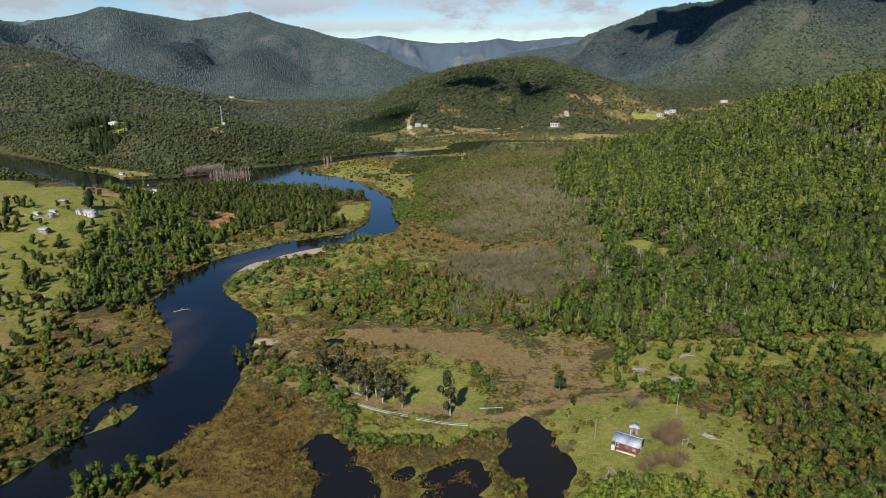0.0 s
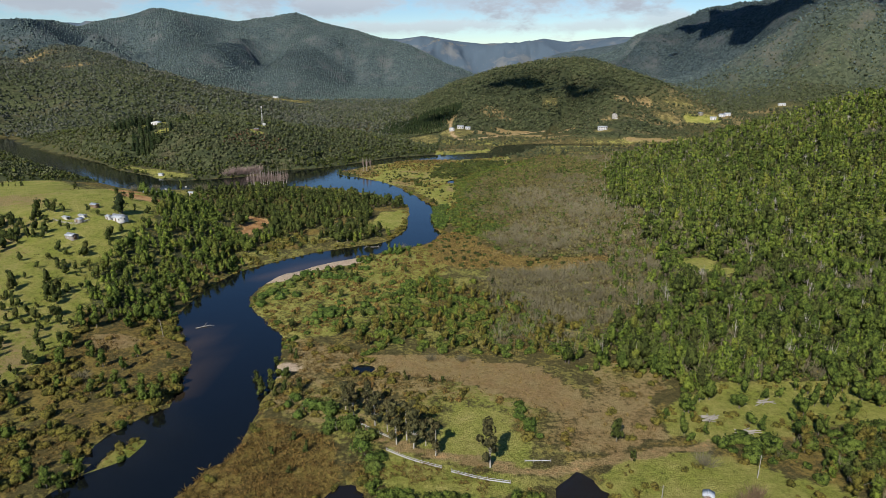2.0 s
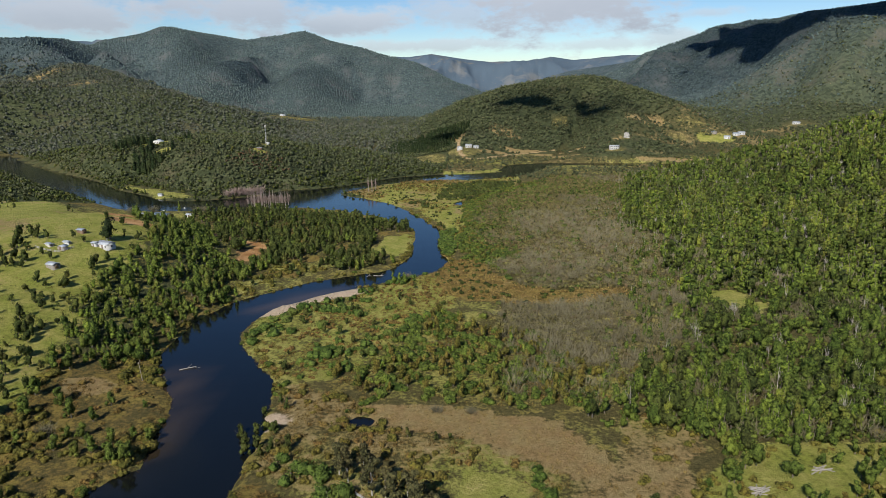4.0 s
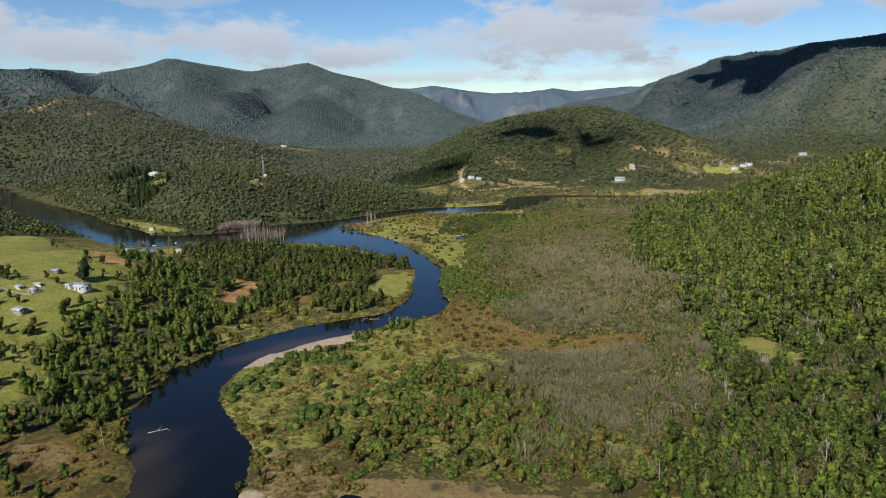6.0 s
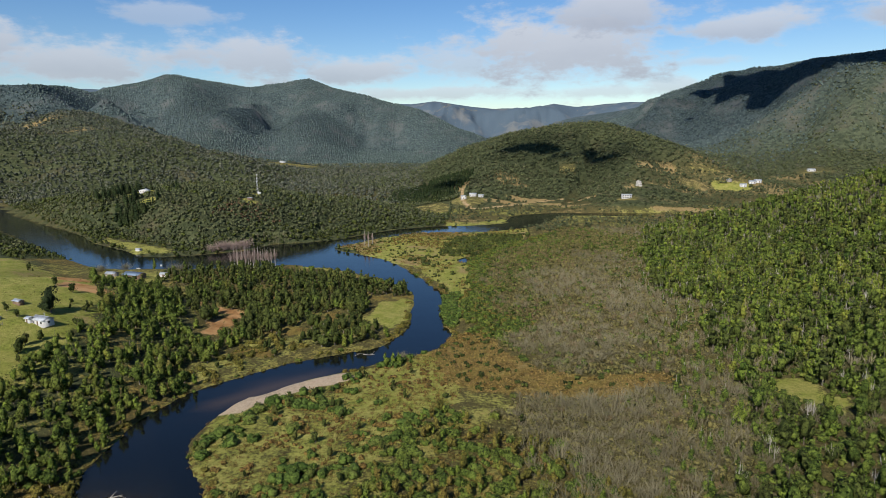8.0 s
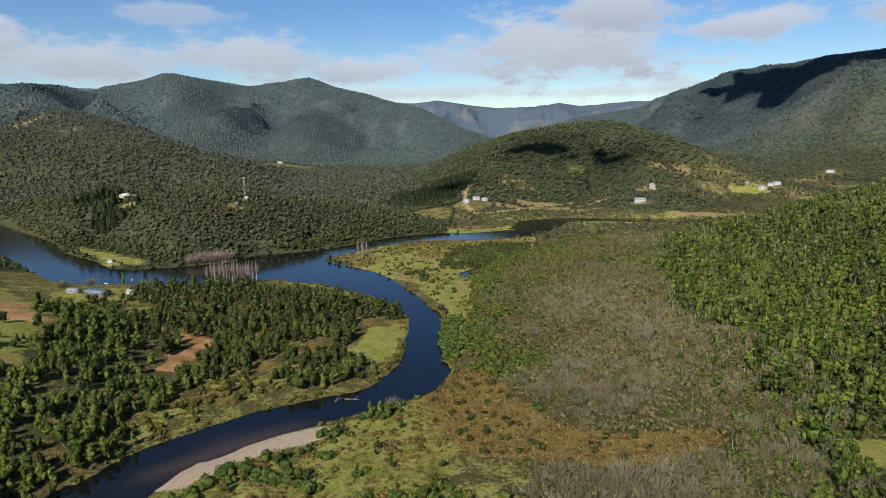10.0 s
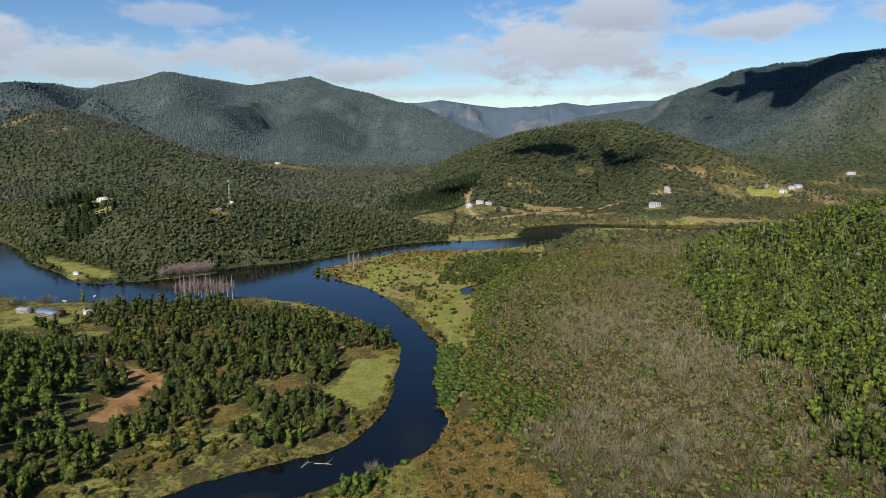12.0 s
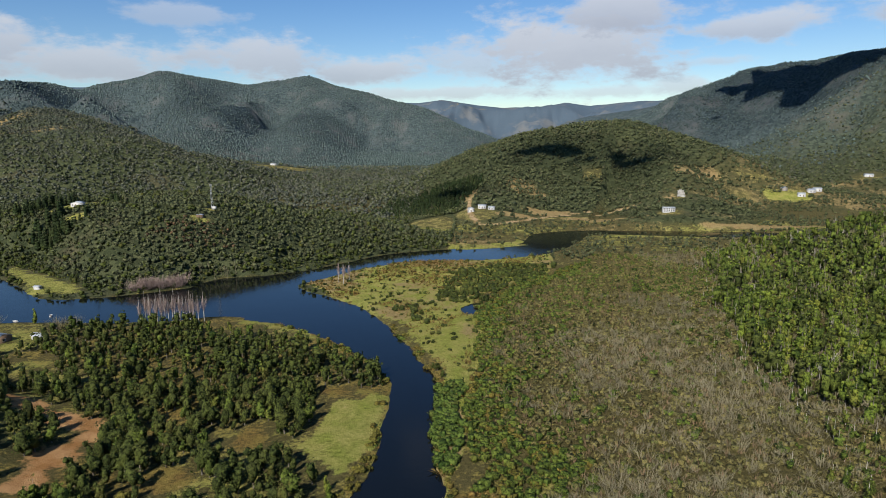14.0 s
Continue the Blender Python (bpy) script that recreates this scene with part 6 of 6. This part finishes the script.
def jittered(area, spacing, chance, seed, test):
    p = scatter(area, spacing, lambda x, y: test(x, y) * free(x, y) * in_view(x, y) * chance, seed)
    return [(q[0], q[1]) for q in p]


grove("gum_tree", "tall thin-crowned gum tree on the meadow", "tree", "gum", "gum_leaf", "pale_bark", [(1.5, 164.9, 1.15), (-13.0, 169.5, 0.8), (-19.2, 172.7, 1.0), (-24.1, 174.4, 1.05), (-21.5, 176.5, 0.95), (-31.6, 183.7, 0.95), (-38.9, 188.9, 0.9), (-27.5, 180.5, 0.8), (-42, 192, 0.8), (-35, 190, 0.85), (-16, 174, 0.7)],
      (0.8, 1.1), 60, "gum trees by the track")
grove("willow_bush", "dense bright green bush beside the fence", "bush", "shrub", "shrub_leaf", "bark", [(-34.7, 179, 2.1), (-30.5, 166.5, 1.7), (-38.6, 183, 2.0), (-54.4, 191, 1.7), (-50, 193, 1.6), (-46, 189, 1.9), (-42, 181, 1.9), (-33, 171, 1.6), (-29, 163, 1.4), (-60, 196, 1.4), (9.4, 196.5, 1.0), (10.4, 193, 1.1), (10.9, 190.3, 1.1), (11.8, 187, 1.1), (12.5, 184.4, 1.1), (13.5, 181, 1.0)],
      (1.2, 1.8), 61, "green bushes round the meadow")
grove("hedge_bush", "round olive-green hedge bush above the pond", "bush", "shrub", "green_leaf", "bark", [(-25.5, 153.5, 1.3), (-22.5, 152, 1.4), (-19.5, 151, 1.3), (-16.8, 150.6, 1.5), (-13.6, 151, 1.2), (-11.2, 150.4, 1.5), (-8.2, 150.8, 1.2), (-5, 151.5, 1.0), (-28, 156, 1.2), (2.5, 152, 0.9), (8, 154, 1.0), (12, 152.5, 1.1)],
      (1.0, 1.4), 62, "hedge above the pond")
grove("dark_bush", "dark rounded evergreen bush near the river", "bush", "broadleaf", "dark_leaf", "bark", [(-76.5, 211.5, 0.6), (-71.5, 211, 0.5), (-66.5, 212, 0.5), (-74, 208.5, 0.5), (36.1, 178.2, 0.75), (38.5, 170.2, 0.4), (-26.2, 211.1, 0.4), (-17.8, 209.9, 0.3), (-13.7, 210.7, 0.28), (-67, 226, 0.45), (-71.7, 202, 0.6), (-69, 204, 0.5), (-63.7, 201, 0.55), (-59.3, 202.9, 0.5), (-74, 224, 0.4), (-70, 229, 0.45), (-66, 199, 0.4), (-53, 175, 0.35), (-48, 170, 0.4), (-57, 168, 0.3), (-50, 160, 0.3)],
      (0.4, 0.7), 63, "dark bushes by the river")
grove("bank_tree", "dark green leafy tree on the river bank", "tree", "broadleaf", "green_leaf", "bark", [(-87, 128, 0.9), (-82.3, 129.5, 0.85), (-80.9, 134.6, 0.8), (-78.4, 136.8, 0.75), (-74.6, 137.8, 0.7), (-72.4, 140.5, 0.5), (-86, 133, 0.8), (-77, 131, 0.7), (-71, 133, 0.6), (-67, 136, 0.4), (-115.6, 155.2, 0.7), (-109.1, 152.3, 0.75), (-105.5, 152.2, 0.6), (-104.5, 158.5, 0.55),
      (-109, 160.7, 0.6), (-114.8, 198, 0.6), (-107.8, 195.7, 0.65), (-103.5, 197.7, 0.55), (-101.5, 205.2, 0.5), (-122.2, 204.8, 0.6), (-118, 196, 0.6), (-111, 202, 0.6), (-126, 198, 0.6), (-107, 206, 0.5), (-132, 215, 0.7), (-140, 222, 0.7), (-146, 214, 0.8), (-150, 224, 0.7), (-138, 200, 0.5), (-125, 166, 0.5), (-121, 148, 0.6), (-131, 150, 0.7), (-140, 160, 0.6)],
      (0.5, 0.9), 64, "trees along the river bank")
grove("slope_tree", "mixed green tree below the wooded slope", "tree", "broadleaf", "olive_leaf", "bark", jittered((60, 100, 200, 195), 5.6, 0.55, 65, lambda x, y: zone("east_near", x, y)), (0.4, 0.85), 65, "trees east of the cottage")
grove("sapling", "slender bright green tree near the cottage", "tree", "slender", "bright_leaf", "bark", [(44, 127, 0.6), (48, 129, 0.65), (52, 127.5, 0.6), (57, 126, 0.6), (40, 126, 0.5), (61, 128, 0.55), (36, 122, 0.6)] + jittered((60, 100, 200, 195), 10.0, 0.4, 66, lambda x, y: zone("east_near", x, y)), (0.4, 0.7), 66, "saplings near the cottage")
grove("reddish_bush", "leafless reddish-brown bush beside the cottage", "bush", "bare", "red_twig", "bark", [(58, 150, 1.3), (61, 152, 1.4), (63.5, 149, 1.2), (60, 147, 1.3), (64, 155, 1.1), (52.5, 138.5, 1.1), (55.5, 139.5, 1.2), (58.5, 138, 1.1), (50, 136.5, 1.0), (61, 141, 1.0)], (1.0, 1.4), 67, "leafless bushes by the cottage", "bare_crown")
grove("bare_bush", "pale grey leafless bush", "bush", "bare", "grey_twig", "bark", [(-133.7, 205.1, 1.3), (56.2, 167.4, 1.3), (-19, 226, 1.0), (-8, 226, 0.9), (-47, 372, 1.2), (46, 131, 1.1), (33, 148, 0.7), (-243, 540, 2.4), (-238, 545, 2.2), (-285, 548, 2.0), (-300, 540, 2.0)], (1.0, 1.4), 68, "pale leafless bushes", "bare_crown")
r_pop = np.random.default_rng(5)
grove("poplar", "tall leafless poplar with pale trunk on the lake shore", "tree", "poplar", "pink_twig", "pale_bark", [(-203 + 1.5 * i + r_pop.normal(0, 0.4), 552 + 0.34 * i + r_pop.normal(0, 1.2)) for i in range(21)], (0.9, 1.08), 69, "row of bare poplars", "bare_crown", 5)
grove("bare_tree", "pale leafless tree on the grassy spit", "tree", "poplar", "pink_twig", "pale_bark", [(-122.3, 653.1, 0.85), (-118, 649, 0.9), (-115.3, 654, 0.85), (-119.5, 656, 0.7)], (0.8, 1.0), 70, "bare trees on the spit", "bare_crown")
grove("shore_bush", "pinkish leafless bush on the far shore", "bush", "bare", "pink_twig", "bark", [(-250 + 2.4 * i, 621 + 1.4 * i + 1.5 * (i % 3), (2.3, 1.5, 2.7, 1.8)[i % 4]) for i in range(11)], (2.0, 2.6), 71, "leafless bushes on the far shore", "bare_crown")
grove("grey_tree", "grey leafless tree at the wood's edge", "tree", "snag", "grey_twig", "bark", [(-224, 660), (-219, 664), (-214, 661), (-209, 668), (-203, 672), (-198, 676), (-212, 668), (-206, 664)], (0.9, 1.2), 72, "bare trees at the wood's edge", "bare_crown")
grove("shelter_tree", "broad dark evergreen tree behind the farmhouse", "tree", "broadleaf", "pine_leaf", "bark", [(-203.0, 357, 1.8)], (1.7, 1.9), 77, "farm shelter tree")
grove("pine_tree", "large dark pine near the hill houses", "tree", "pine", "pine_leaf", "bark", [(-386, 732, 1.5), (-380, 728, 1.6), (-390, 742, 1.5), (-396, 755, 1.5), (-383, 740, 1.4), (-377, 735, 1.3), (-402, 765, 1.4), (-392, 728, 1.4), (-438, 805, 1.3), (-430, 800, 1.4), (-425, 810, 1.3), (-375, 800, 1.2), (-368, 795, 1.2), (-362, 788, 1.1)],
      (1.0, 1.4), 73, "dark pines round the houses")
grove("pasture_bush", "round dark bush alone in the pasture", "bush", "broadleaf", "dark_leaf", "bark", [(-208.5, 344, 0.5), (-226, 327, 0.55), (-196, 296, 0.5), (-199, 288, 0.5), (-190, 285, 0.4), (-185, 336, 0.4), (-182, 330, 0.4)], (0.4, 0.5), 74, "pasture bushes")
grove("spit_bush", "small dark green bush on the grassy spit", "bush", "broadleaf", "dark_leaf", "bark", [(-87.8, 636, 0.42), (-101.9, 678.4, 0.4), (-67.5, 687.4, 0.45), (-39, 497, 0.55), (-36, 490, 0.5), (-41, 500, 0.45), (-60, 700, 0.4), (-48, 568, 0.5), (-56, 578, 0.5)], (0.4, 0.5), 75, "bushes on the spit")
grove("river_tree", "bright green leafy tree at the water's edge", "tree", "slender", "bright_leaf", "bark", [(-50, 361, 0.6), (-53, 358, 0.65), (-47, 358, 0.6), (-77, 383, 0.7), (-80, 386, 0.65), (-74, 386, 0.7), (-59, 399, 0.55), (-61, 403, 0.5), (-264, 551, 0.8)], (0.5, 0.7), 76, "trees at the water's edge")


# ---- clouds that shade the hills, high up behind the view ----
def cloud(x, y, z, lift, rx, ry, seed, billows=10, fat=0.52):
    """A heap of vapour on the way from the sun to the place (x, y, z)."""
    r = np.random.default_rng(seed)
    c = Vector((x, y, z)) + TO_SUN * lift
    ob = new("cloud")
    ob.matrix_basis = Matrix.Translation(c)
    tagged(ob, "white fair-weather cloud drifting high over the valley", "cloud", "clouds")
    for i in range(billows):
        a, q = r.uniform(0, 6.28), math.sqrt(r.uniform(0, 1))
        px, py, s = rx * q * math.cos(a), ry * q * math.sin(a), fat * r.uniform(0.7, 1.3) * min(rx, ry)
        th, ph = np.meshgrid(np.linspace(0, np.pi, 9), np.arange(14) / 14 * 2 * np.pi, indexing="ij")
        bumpy = s * (1 + 0.14 * fbm(th * 40 + 100 * i, ph * 40, 30, 3))
        v = np.stack([px + bumpy * 1.3 * np.sin(th) * np.cos(ph), py + bumpy * np.sin(th) * np.sin(ph), bumpy * 0.45 * np.cos(th)], -1).reshape(-1, 3)
        f = np.array([(j * 14 + k_, j * 14 + (k_ + 1) % 14, (j + 1) * 14 + (k_ + 1) % 14, (j + 1) * 14 + k_) for j in range(8) for k_ in range(14)])
        part("billow", (v, f), P["cloud"], ob, smooth_it=True)


cloud(95, 1165, 65, 900, 135, 95, 1, 13)
cloud(-790, 2300, 160, 1150, 250, 160, 2, 12)
cloud(800, 2250, 200, 1250, 400, 480, 3, 9, 0.6)
cloud(1420, 1990, 260, 1250, 420, 520, 6, 6, 0.6)
cloud(-70, 1060, 25, 900, 60, 42, 5, 14)
cloud(-1500, 2000, 200, 1150, 230, 130, 4)
